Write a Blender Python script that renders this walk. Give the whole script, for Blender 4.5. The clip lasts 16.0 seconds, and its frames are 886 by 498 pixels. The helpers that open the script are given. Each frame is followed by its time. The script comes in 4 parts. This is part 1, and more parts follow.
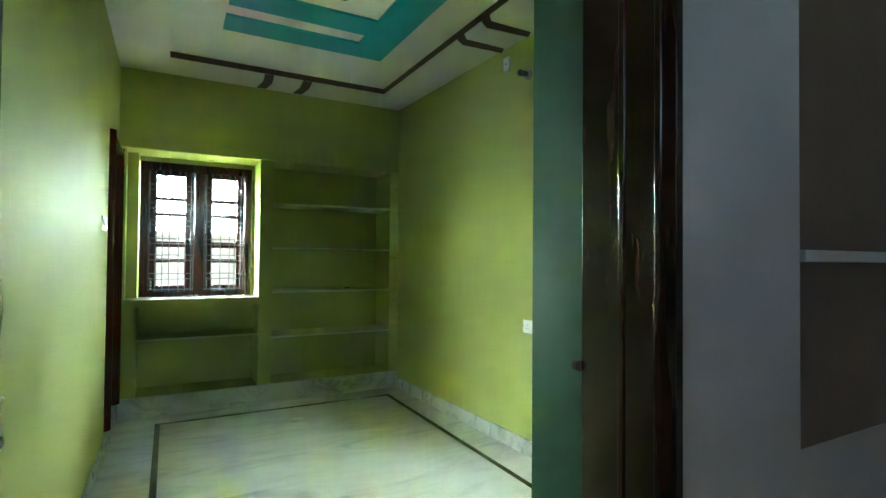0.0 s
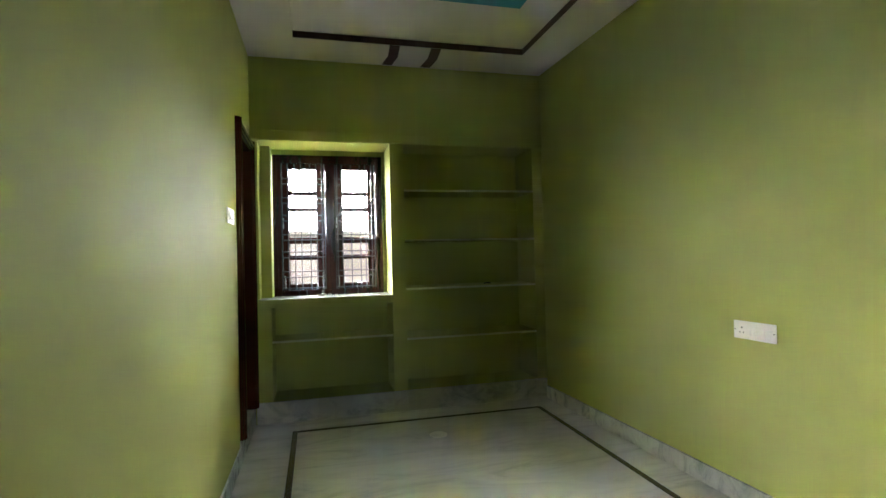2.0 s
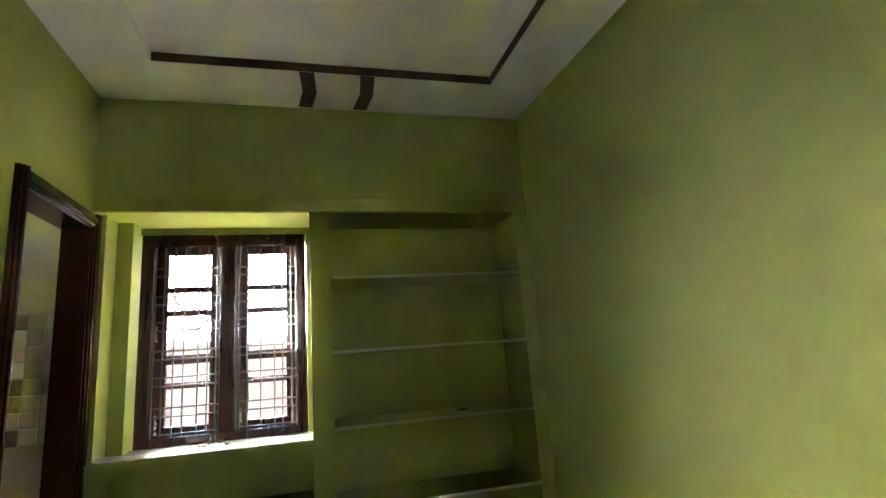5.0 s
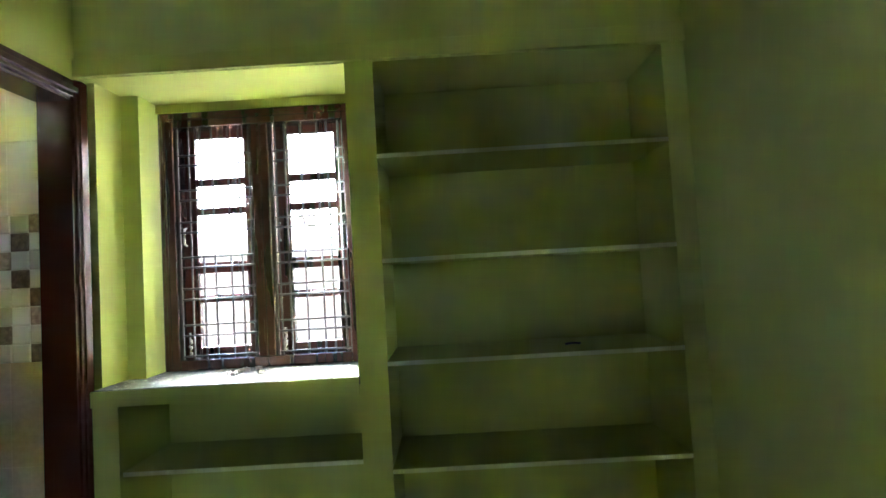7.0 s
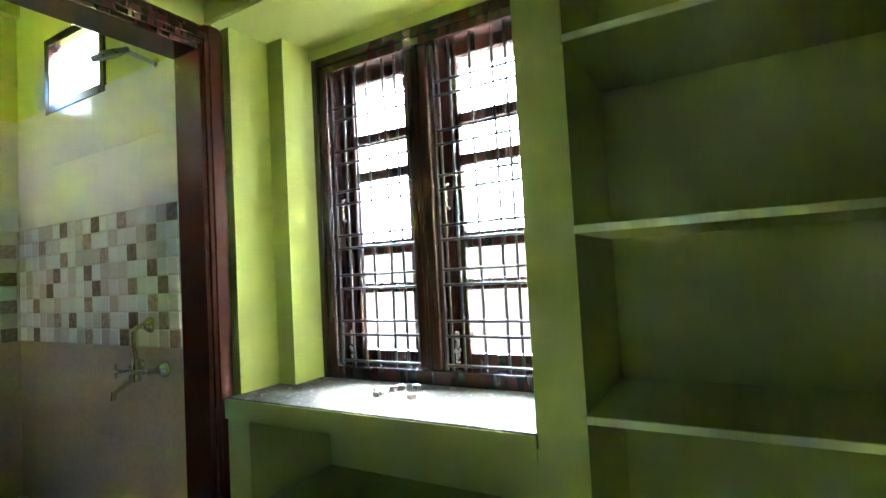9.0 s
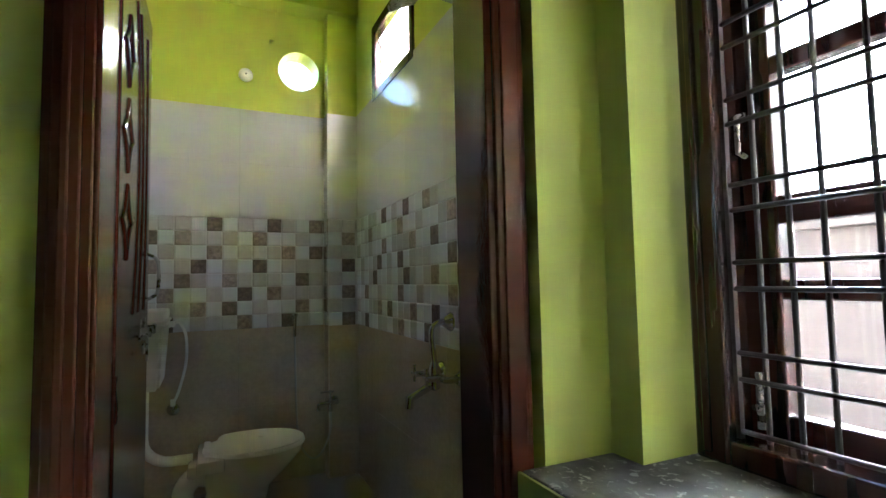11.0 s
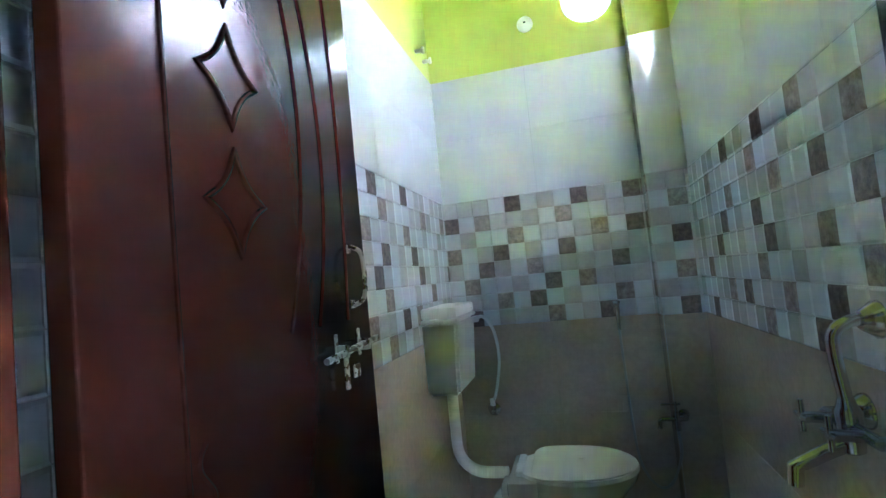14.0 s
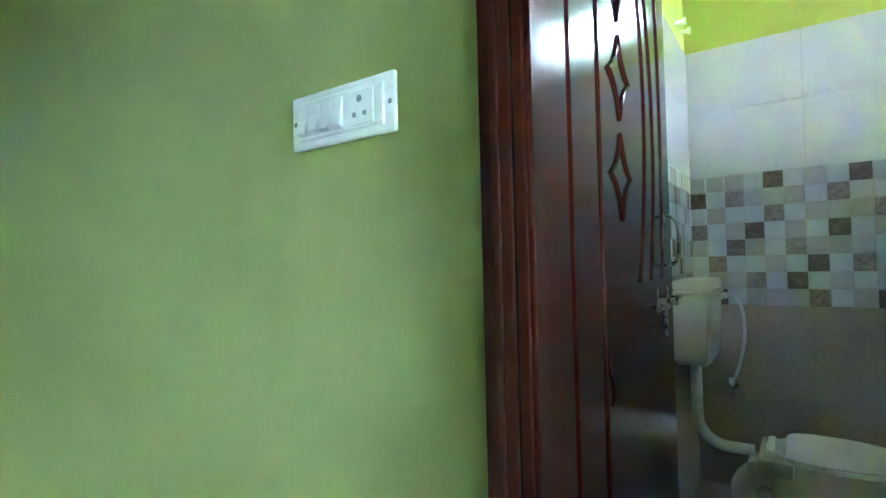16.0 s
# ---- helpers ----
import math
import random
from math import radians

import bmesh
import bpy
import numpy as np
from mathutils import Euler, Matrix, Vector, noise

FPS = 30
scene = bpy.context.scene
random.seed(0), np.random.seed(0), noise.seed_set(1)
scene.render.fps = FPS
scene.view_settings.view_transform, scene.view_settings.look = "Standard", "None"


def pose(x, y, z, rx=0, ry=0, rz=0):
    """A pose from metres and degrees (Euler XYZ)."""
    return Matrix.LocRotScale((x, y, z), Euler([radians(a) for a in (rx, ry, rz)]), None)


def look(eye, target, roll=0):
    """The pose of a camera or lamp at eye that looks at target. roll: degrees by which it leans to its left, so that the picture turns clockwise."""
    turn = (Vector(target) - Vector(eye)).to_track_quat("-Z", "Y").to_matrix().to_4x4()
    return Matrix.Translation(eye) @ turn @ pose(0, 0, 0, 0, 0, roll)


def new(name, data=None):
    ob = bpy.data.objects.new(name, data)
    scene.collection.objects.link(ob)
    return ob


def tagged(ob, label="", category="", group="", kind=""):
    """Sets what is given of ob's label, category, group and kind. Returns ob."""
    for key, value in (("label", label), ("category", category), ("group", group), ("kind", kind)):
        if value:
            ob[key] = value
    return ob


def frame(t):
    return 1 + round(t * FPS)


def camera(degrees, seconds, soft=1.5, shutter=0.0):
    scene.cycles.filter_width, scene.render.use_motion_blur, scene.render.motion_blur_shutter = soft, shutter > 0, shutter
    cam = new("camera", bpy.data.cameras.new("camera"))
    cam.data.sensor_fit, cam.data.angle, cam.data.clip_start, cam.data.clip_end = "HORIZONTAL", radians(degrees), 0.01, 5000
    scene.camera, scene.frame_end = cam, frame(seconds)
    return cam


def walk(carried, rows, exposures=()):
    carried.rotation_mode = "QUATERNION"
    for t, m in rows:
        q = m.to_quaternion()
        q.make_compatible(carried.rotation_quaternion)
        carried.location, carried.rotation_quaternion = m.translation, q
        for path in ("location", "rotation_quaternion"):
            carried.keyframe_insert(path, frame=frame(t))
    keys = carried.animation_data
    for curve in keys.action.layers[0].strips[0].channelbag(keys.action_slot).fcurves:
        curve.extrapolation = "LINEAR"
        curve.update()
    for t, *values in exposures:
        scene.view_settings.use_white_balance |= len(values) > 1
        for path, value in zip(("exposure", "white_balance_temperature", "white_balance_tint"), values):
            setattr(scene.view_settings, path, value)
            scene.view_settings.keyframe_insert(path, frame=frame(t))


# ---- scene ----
cam = camera(82.4, 16.0)
PATH = [
    (0, (0.354, -4.659, 1.276), (1.306, -2.901, 1.313), 0.5),
    (0.5, (0.466, -4.54, 1.233), (0.936, -2.597, 1.303), 0.2),
    (1, (0.45, -4.375, 1.208), (0.771, -2.402, 1.252), -1.0),
    (1.5, (0.453, -4.182, 1.206), (0.808, -2.214, 1.209), -1.3),
    (2, (0.464, -4.003, 1.215), (0.952, -2.064, 1.246), -1.4),
    (2.5, (0.584, -3.761, 1.226), (1.223, -1.877, 1.433), -2.0),
    (3, (0.647, -3.595, 1.246), (1.397, -1.764, 1.537), -3.1),
    (3.5, (0.7, -3.383, 1.279), (1.441, -1.569, 1.681), -4.6),
    (4, (0.773, -3.226, 1.328), (1.4, -1.398, 1.844), -5.4),
    (4.2, (0.839, -3.142, 1.309), (1.412, -1.296, 1.822), -4.8),
    (6.3, (1.29, -2.219, 1.315), (1.741, -0.28, 1.497), -3.6),
    (6.5, (1.345, -2.117, 1.309), (1.64, -0.147, 1.482), -3.4),
    (7, (1.408, -1.92, 1.297), (1.392, 0.078, 1.388), -3.3),
    (7.5, (1.425, -1.684, 1.272), (1.286, 0.31, 1.332), -2.7),
    (8, (1.44, -1.469, 1.278), (1.185, 0.513, 1.345), -2.4),
    (8.5, (1.476, -1.231, 1.26), (0.84, 0.663, 1.338), -2.6),
    (9, (1.443, -1.041, 1.28), (0.447, 0.691, 1.37), -3.1),
    (9.5, (1.326, -0.872, 1.287), (0.135, 0.732, 1.387), -3.1),
    (10, (1.17, -0.71, 1.296), (-0.234, 0.711, 1.398), -2.3),
    (10.2, (1.105, -0.66, 1.28), (-0.425, 0.623, 1.397), -2.0),
    (12.3, (0.38, -0.349, 1.257), (-1.6, -0.085, 1.358), -1.6),
    (12.5, (0.324, -0.324, 1.259), (-1.669, -0.194, 1.371), -1.8),
    (13, (0.234, -0.26, 1.267), (-1.753, -0.432, 1.419), -2.3),
    (13.5, (0.208, -0.222, 1.274), (-1.751, -0.603, 1.406), -3.9),
    (14, (0.197, -0.214, 1.261), (-1.738, -0.705, 1.385), -5.7),
    (14.5, (0.219, -0.246, 1.271), (-1.712, -0.75, 1.406), -5.8),
    (15, (0.342, -0.303, 1.269), (-1.571, -0.882, 1.345), -4.2),
    (15.3, (0.43, -0.351, 1.252), (-1.449, -1.035, 1.296), -3.1),
    (15.5, (0.476, -0.365, 1.253), (-1.354, -1.172, 1.253), -2.7),
    (16, (0.532, -0.413, 1.249), (-1.111, -1.553, 1.303), -1.3),
]
walk(cam, [(t, look(eye, target, roll)) for t, eye, target, roll in PATH],
     [(0, 6.0, 5600, -16), (0.5, 6.05, 5900, -2), (1.0, 6.0, 6200, 10), (1.5, 5.75, 6300, 11), (2.0, 5.4, 6200, 12), (3.0, 5.5, 6300, 14), (4.2, 5.7, 6600, 16), (7.0, 6.3, 5700, 8), (8.5, 6.4, 5500, 6),
      (9.5, 5.5, 5500, 4), (10.2, 4.75, 5500, 5), (12.3, 6.0, 5800, 15), (13.0, 6.0, 4950, 9), (14.0, 5.95, 4400, 6), (15.0, 5.95, 4600, 4), (16.0, 5.75, 4400, -2)])

# ---------------------------------------------------------------- world and light
world = bpy.data.worlds.new("world")
scene.world = world
world.use_nodes = True
wn = world.node_tree.nodes
sky = wn.new("ShaderNodeTexSky")
sky.sky_type = 'NISHITA'
sky.sun_disc = False
sky.sun_elevation = radians(60.6)
sky.sun_rotation = radians(160.6)
wn["Background"].inputs["Strength"].default_value = 0.05
world.node_tree.links.new(sky.outputs[0], wn["Background"].inputs["Color"])

sun_data = bpy.data.lights.new("sun", 'SUN')
sun_data.energy = 2.0
sun_data.angle = radians(0.5)
sun_data.color = (1.0, 0.95, 0.87)
sun = new("sun", sun_data)
sun.matrix_world = look((0, 0, 10), (-1.2, 3.4, 3.6))


# ---------------------------------------------------------------- materials
def mat(name, color, rough=0.5, metal=0.0, var=0.12, scale=6.0, bump=0.05, bscale=60.0, spec=0.5, coat=0.0, second=None, mix=0.5, stretch=(1, 1, 1)):
    """A painted, plastered or metal surface with two scales of variation and fine relief."""
    m = bpy.data.materials.new(name)
    m.use_nodes = True
    nt = m.node_tree
    n, l = nt.nodes, nt.links
    b = n["Principled BSDF"]
    tc = n.new("ShaderNodeTexCoord")
    mp = n.new("ShaderNodeMapping")
    mp.inputs["Scale"].default_value = stretch
    l.new(tc.outputs["Object"], mp.inputs["Vector"])
    big = n.new("ShaderNodeTexNoise")
    big.inputs["Scale"].default_value = scale
    big.inputs["Detail"].default_value = 5
    l.new(mp.outputs[0], big.inputs["Vector"])
    fine = n.new("ShaderNodeTexNoise")
    fine.inputs["Scale"].default_value = bscale
    fine.inputs["Detail"].default_value = 4
    l.new(mp.outputs[0], fine.inputs["Vector"])
    ramp = n.new("ShaderNodeValToRGB")
    c0 = second if second else tuple(c * (1 - var) for c in color)
    c1 = color if second else tuple(min(1, c * (1 + var)) for c in color)
    ramp.color_ramp.elements[0].position, ramp.color_ramp.elements[1].position = 0.5 - 0.5 * mix, 0.5 + 0.5 * mix
    ramp.color_ramp.elements[0].color = (*c0, 1)
    ramp.color_ramp.elements[1].color = (*c1, 1)
    l.new(big.outputs["Fac"], ramp.inputs["Fac"])
    l.new(ramp.outputs["Color"], b.inputs["Base Color"])
    rr = n.new("ShaderNodeMapRange")
    rr.inputs["To Min"].default_value = max(0.02, rough - 0.07)
    rr.inputs["To Max"].default_value = min(1, rough + 0.07)
    l.new(fine.outputs["Fac"], rr.inputs["Value"])
    l.new(rr.outputs[0], b.inputs["Roughness"])
    b.inputs["Metallic"].default_value = metal
    b.inputs["Specular IOR Level"].default_value = spec
    b.inputs["Coat Weight"].default_value = coat
    b.inputs["Coat Roughness"].default_value = 0.12
    bp = n.new("ShaderNodeBump")
    bp.inputs["Strength"].default_value = bump
    bp.inputs["Distance"].default_value = 0.01
    l.new(fine.outputs["Fac"], bp.inputs["Height"])
    l.new(bp.outputs[0], b.inputs["Normal"])
    return m


def marble(name, base, vein, rough=0.22, scale=2.2):
    m = bpy.data.materials.new(name)
    m.use_nodes = True
    nt = m.node_tree
    n, l = nt.nodes, nt.links
    b = n["Principled BSDF"]
    tc = n.new("ShaderNodeTexCoord")
    mp = n.new("ShaderNodeMapping")
    mp.inputs["Scale"].default_value = (0.55, 1.9, 1.0)
    mp.inputs["Rotation"].default_value = (0, 0, 0.25)
    l.new(tc.outputs["Object"], mp.inputs["Vector"])
    a = n.new("ShaderNodeTexNoise")
    a.inputs["Scale"].default_value = scale
    a.inputs["Detail"].default_value = 9
    a.inputs["Roughness"].default_value = 0.68
    a.inputs["Distortion"].default_value = 1.1
    l.new(mp.outputs[0], a.inputs["Vector"])
    r = n.new("ShaderNodeValToRGB")
    e = r.color_ramp.elements
    e[0].position, e[0].color = 0.33, (*vein, 1)
    e[1].position, e[1].color = 0.62, (*base, 1)
    e2 = e.new(0.44)
    e2.color = (*(0.45 * v + 0.55 * c for v, c in zip(vein, base)), 1)
    e3 = e.new(0.5)
    e3.color = (*(0.92 * c for c in base), 1)
    l.new(a.outputs["Fac"], r.inputs["Fac"])
    l.new(r.outputs[0], b.inputs["Base Color"])
    f = n.new("ShaderNodeTexNoise")
    f.inputs["Scale"].default_value = 14
    f.inputs["Detail"].default_value = 6
    l.new(tc.outputs["Object"], f.inputs["Vector"])
    rr = n.new("ShaderNodeMapRange")
    rr.inputs["To Min"].default_value = rough - 0.08
    rr.inputs["To Max"].default_value = rough + 0.16
    l.new(f.outputs["Fac"], rr.inputs["Value"])
    l.new(rr.outputs[0], b.inputs["Roughness"])
    b.inputs["Specular IOR Level"].default_value = 0.05
    return m


def glow(name, color, strength):
    m = bpy.data.materials.new(name)
    m.use_nodes = True
    n = m.node_tree.nodes
    n.remove(n["Principled BSDF"])
    e = n.new("ShaderNodeEmission")
    e.inputs[0].default_value = (*color, 1)
    e.inputs[1].default_value = strength
    m.node_tree.links.new(e.outputs[0], n["Material Output"].inputs[0])
    return m


def tile_mat(name, colors, rough=0.2, mottle=0.25):
    """Glazed tile whose shade differs from piece to piece."""
    m = bpy.data.materials.new(name)
    m.use_nodes = True
    n, l = m.node_tree.nodes, m.node_tree.links
    b = n["Principled BSDF"]
    oi = n.new("ShaderNodeObjectInfo")
    r = n.new("ShaderNodeValToRGB")
    r.color_ramp.interpolation = 'CONSTANT'
    e = r.color_ramp.elements
    while len(e) > 1:
        e.remove(e[-1])
    for i, (p, c) in enumerate(colors):
        k = e[0] if i == 0 else e.new(p)
        k.position, k.color = p, (*c, 1)
    l.new(oi.outputs["Random"], r.inputs["Fac"])
    tc = n.new("ShaderNodeTexCoord")
    ad = n.new("ShaderNodeVectorMath")
    ad.operation = 'ADD'
    l.new(tc.outputs["Object"], ad.inputs[0])
    l.new(oi.outputs["Location"], ad.inputs[1])
    no = n.new("ShaderNodeTexNoise")
    no.inputs["Scale"].default_value = 38
    no.inputs["Detail"].default_value = 6
    no.inputs["Roughness"].default_value = 0.7
    l.new(ad.outputs[0], no.inputs["Vector"])
    mr = n.new("ShaderNodeMapRange")
    mr.inputs["From Min"].default_value = 0.3
    mr.inputs["From Max"].default_value = 0.7
    mr.inputs["To Min"].default_value = 1 - mottle
    mr.inputs["To Max"].default_value = 1 + mottle * 0.5
    l.new(no.outputs["Fac"], mr.inputs["Value"])
    mx = n.new("ShaderNodeVectorMath")
    mx.operation = 'SCALE'
    l.new(r.outputs[0], mx.inputs[0])
    l.new(mr.outputs[0], mx.inputs["Scale"])
    l.new(mx.outputs[0], b.inputs["Base Color"])
    b.inputs["Roughness"].default_value = rough
    bp = n.new("ShaderNodeBump")
    bp.inputs["Strength"].default_value = 0.06
    bp.inputs["Distance"].default_value = 0.004
    l.new(no.outputs["Fac"], bp.inputs["Height"])
    l.new(bp.outputs[0], b.inputs["Normal"])
    return m


GREEN = mat("green_wall_paint", (0.415, 0.43, 0.118), 0.75, spec=0.08, var=0.05, scale=1.6, bump=0.035, bscale=45)
# reveal green with the shade of the entrance opening in its colour
TEAL = mat("shaded_reveal_green", (0.055, 0.17, 0.095), 0.5, var=0.06, bump=0.04)
WHITE = mat("white_ceiling_paint", (0.73, 0.705, 0.665), 0.7, var=0.03, scale=2, bump=0.04)
HALLW = mat("hall_white_paint", (0.72, 0.615, 0.56), 0.6, var=0.04, scale=3, bump=0.06)
BLUE = mat("blue_ceiling_paint", (0.02, 0.30, 0.40), 0.55, var=0.06, bump=0.03)
BROWN = mat("brown_ceiling_paint", (0.055, 0.022, 0.018), 0.55, var=0.15)
YELLOW = mat("bathroom_yellow_green_paint", (0.50, 0.55, 0.07), 0.45, var=0.05, bump=0.03)
WOOD = mat("varnished_dark_wood", (0.055, 0.019, 0.014), 0.22, var=0.3, second=(0.028, 0.009, 0.007), scale=5, bump=0.012, bscale=25, stretch=(6, 6, 0.5), coat=0.4)
RED = mat("varnished_red_brown_wood", (0.070, 0.0158, 0.0082), 0.17, second=(0.054, 0.0122, 0.0064), scale=4, bump=0.02, bscale=110, spec=0.35, coat=0.0, mix=0.7)
LAMIN = mat("dark_walnut_laminate", (0.115, 0.064, 0.039), 0.2, second=(0.05, 0.027, 0.017), scale=7, bump=0.02, stretch=(1, 0.25, 3), mix=0.5)
PETAL = mat("near_black_walnut_laminate", (0.032, 0.020, 0.014), 0.2, second=(0.018, 0.011, 0.008), scale=9, bump=0.015, stretch=(1, 0.25, 3))
INLAY = mat("pale_inlay_line", (0.085, 0.072, 0.055), 0.4, var=0.1, spec=0.3)
TAN = mat("tan_laminate", (0.19, 0.105, 0.05), 0.25, second=(0.11, 0.058, 0.028), scale=9, bump=0.01, stretch=(1, 0.3, 3))
CHROME = mat("chrome", (0.62, 0.62, 0.62), 0.2, metal=1.0, var=0.05, bump=0.01)
STEEL = mat("brushed_steel", (0.33, 0.32, 0.30), 0.28, metal=1.0, var=0.15)
IRON = mat("black_painted_iron", (0.035, 0.028, 0.03), 0.4, var=0.2)
PLAST = mat("white_switch_plastic", (0.80, 0.79, 0.74), 0.32, var=0.02, bump=0.01)
CERAM = mat("ivory_sanitary_ware", (0.78, 0.75, 0.66), 0.12, var=0.02, bump=0.005, coat=0.5)
PVC = mat("ivory_pvc", (0.72, 0.69, 0.60), 0.3, var=0.04, bump=0.01)
PINH = mat("grey_pin_hole", (0.28, 0.28, 0.26), 0.6)
DARK = mat("dark_recess", (0.012, 0.012, 0.012), 0.6)
FLOORM = marble("white_veined_marble", (0.57, 0.57, 0.55), (0.36, 0.375, 0.365), 0.46)
BASEM = marble("grey_marble_skirting", (0.56, 0.57, 0.52), (0.28, 0.30, 0.28), 0.25, 5.0)
SILLM = mat("dusty_grey_stone", (0.135, 0.127, 0.115), 0.8, second=(0.062, 0.058, 0.053), scale=14, bump=0.18, bscale=70, spec=0.12, mix=0.3)
sn, sl = SILLM.node_tree.nodes, SILLM.node_tree.links
fleck = sn.new("ShaderNodeTexNoise")
fleck.inputs["Scale"].default_value = 62
fleck.inputs["Detail"].default_value = 3
fleck.inputs["Distortion"].default_value = 0.8
sl.new(sn["Texture Coordinate"].outputs["Object"], fleck.inputs["Vector"])
frng = sn.new("ShaderNodeMapRange")
frng.inputs["From Min"].default_value = 0.60
frng.inputs["From Max"].default_value = 0.66
sl.new(fleck.outputs["Fac"], frng.inputs["Value"])
fmix = sn.new("ShaderNodeMixRGB")
fmix.inputs["Color2"].default_value = (0.27, 0.26, 0.24, 1)
sl.new(frng.outputs[0], fmix.inputs["Fac"])
sl.new(sn["Color Ramp"].outputs["Color"], fmix.inputs["Color1"])
sl.new(fmix.outputs[0], sn["Principled BSDF"].inputs["Base Color"])
STRIP = mat("dark_brown_stone_strip", (0.055, 0.035, 0.028), 0.25, var=0.25)
BATHF = mat("bathroom_floor_tile", (0.30, 0.25, 0.19), 0.4, var=0.12)
# paler green: light caught by the shelf fronts, put into the colour
LITEDGE = mat("lit_shelf_edge_green", (0.62, 0.64, 0.34), 0.5, var=0.06)
GROUT = mat("grey_grout", (0.56, 0.54, 0.50), 0.8, var=0.1)
BEIGET = tile_mat("beige_wall_tile", [(0, (0.50, 0.405, 0.30)), (0.5, (0.48, 0.39, 0.285))], 0.18, 0.12)
WHITET = tile_mat("white_wall_tile", [(0, (0.66, 0.66, 0.65)), (0.5, (0.65, 0.65, 0.64))], 0.12, 0.03)
MOSW = tile_mat("white_mosaic_tile", [(0, (0.69, 0.70, 0.695)), (0.5, (0.655, 0.665, 0.655))], 0.18, 0.04)
MOSG = tile_mat("grey_mosaic_tile", [(0, (0.58, 0.56, 0.535)), (0.4, (0.545, 0.525, 0.495)), (0.75, (0.50, 0.475, 0.44))], 0.2, 0.1)
MOSD = tile_mat("dark_brown_mosaic_tile", [(0, (0.25, 0.205, 0.18)), (0.5, (0.205, 0.165, 0.145))], 0.22, 0.5)
MOSM = tile_mat("mottled_brown_mosaic_tile", [(0, (0.42, 0.36, 0.315)), (0.5, (0.37, 0.315, 0.27))], 0.22, 0.5)
CLIPM = mat("dull_tan_clip", (0.36, 0.29, 0.24), 0.5, var=0.2, scale=40)
HOSEM = mat("grey_hose_plastic", (0.38, 0.35, 0.30), 0.35, var=0.1)
BEIGEWALL = mat("beige_compound_plaster", (0.18, 0.160, 0.142), 0.85, var=0.06, scale=2)
# kept dark so that the added outer walls bounce little light
ABSORB = mat("dark_bounce_absorber", (0.11, 0.10, 0.092), 0.9, var=0.15, scale=2)
PINK = mat("pink_plaster", (0.42, 0.30, 0.255), 0.85, var=0.08, scale=2)
NICHE = mat("brown_niche_laminate", (0.23, 0.135, 0.085), 0.4, var=0.15)
LEAF = mat("tree_leaf", (0.04, 0.065, 0.022), 0.5, var=0.4, scale=3)
BARK = mat("tree_bark", (0.12, 0.09, 0.06), 0.9, var=0.3)
SOIL = mat("dry_ground", (0.32, 0.28, 0.23), 0.95, var=0.15)
SKYGLOW = glow("bright_hazy_sky", (1.0, 0.985, 0.96), 9.0)
glass = bpy.data.materials.new("window_glass")
glass.use_nodes = True
gb = glass.node_tree.nodes["Principled BSDF"]
gb.inputs["Transmission Weight"].default_value = 1.0
gb.inputs["Roughness"].default_value = 0.02
gb.inputs["IOR"].default_value = 1.45
gb.inputs["Base Color"].default_value = (0.95, 0.97, 0.97, 1)
frosted = bpy.data.materials.new("frosted_louvre_glass")
frosted.use_nodes = True
fn = frosted.node_tree.nodes
fn.remove(fn["Principled BSDF"])
ft = fn.new("ShaderNodeBsdfTranslucent")
ft.inputs[0].default_value = (0.78, 0.70, 0.69, 1)
fg = fn.new("ShaderNodeBsdfGlossy")
fg.inputs["Roughness"].default_value = 0.3
fm = fn.new("ShaderNodeMixShader")
fm.inputs[0].default_value = 0.1
frosted.node_tree.links.new(ft.outputs[0], fm.inputs[1])
frosted.node_tree.links.new(fg.outputs[0], fm.inputs[2])
frosted.node_tree.links.new(fm.outputs[0], fn["Material Output"].inputs[0])


# ---------------------------------------------------------------- helpers
def box(bm, x0, y0, z0, x1, y1, z1, bev=0.0):
    r = bmesh.ops.create_cube(bm, size=1)
    vs = r["verts"]
    bmesh.ops.scale(bm, vec=(abs(x1 - x0), abs(y1 - y0), abs(z1 - z0)), verts=vs)
    bmesh.ops.translate(bm, vec=((x0 + x1) / 2, (y0 + y1) / 2, (z0 + z1) / 2), verts=vs)
    if bev:
        es = list({e for v in vs for e in v.link_edges})
        bmesh.ops.bevel(bm, geom=es, offset=bev, segments=2, affect='EDGES', profile=0.5)
    return bm


def B(*boxes, bev=0.0):
    bm = bmesh.new()
    for b in boxes:
        box(bm, *b, bev=bev)
    return bm


def tube(bm, pts, r, seg=10, caps=True):
    """A round bar along a line of points."""
    pts = [Vector(p) for p in pts]
    rs = r if isinstance(r, (list, tuple)) else [r] * len(pts)
    rings = []
    up = None
    for i, p in enumerate(pts):
        d = (pts[min(i + 1, len(pts) - 1)] - pts[max(i - 1, 0)]).normalized()
        if up is None:
            up = Vector((0, 0, 1)) if abs(d.z) < 0.9 else Vector((1, 0, 0))
        a = d.cross(up).normalized()
        up = a.cross(d).normalized()
        rings.append([bm.verts.new(p + rs[i] * (math.cos(2 * math.pi * k / seg) * a + math.sin(2 * math.pi * k / seg) * up)) for k in range(seg)])
    for q, s in zip(rings, rings[1:]):
        for k in range(seg):
            bm.faces.new((q[k], q[(k + 1) % seg], s[(k + 1) % seg], s[k]))
    if caps:
        bm.faces.new(rings[0])
        bm.faces.new(rings[-1][::-1])
    return bm


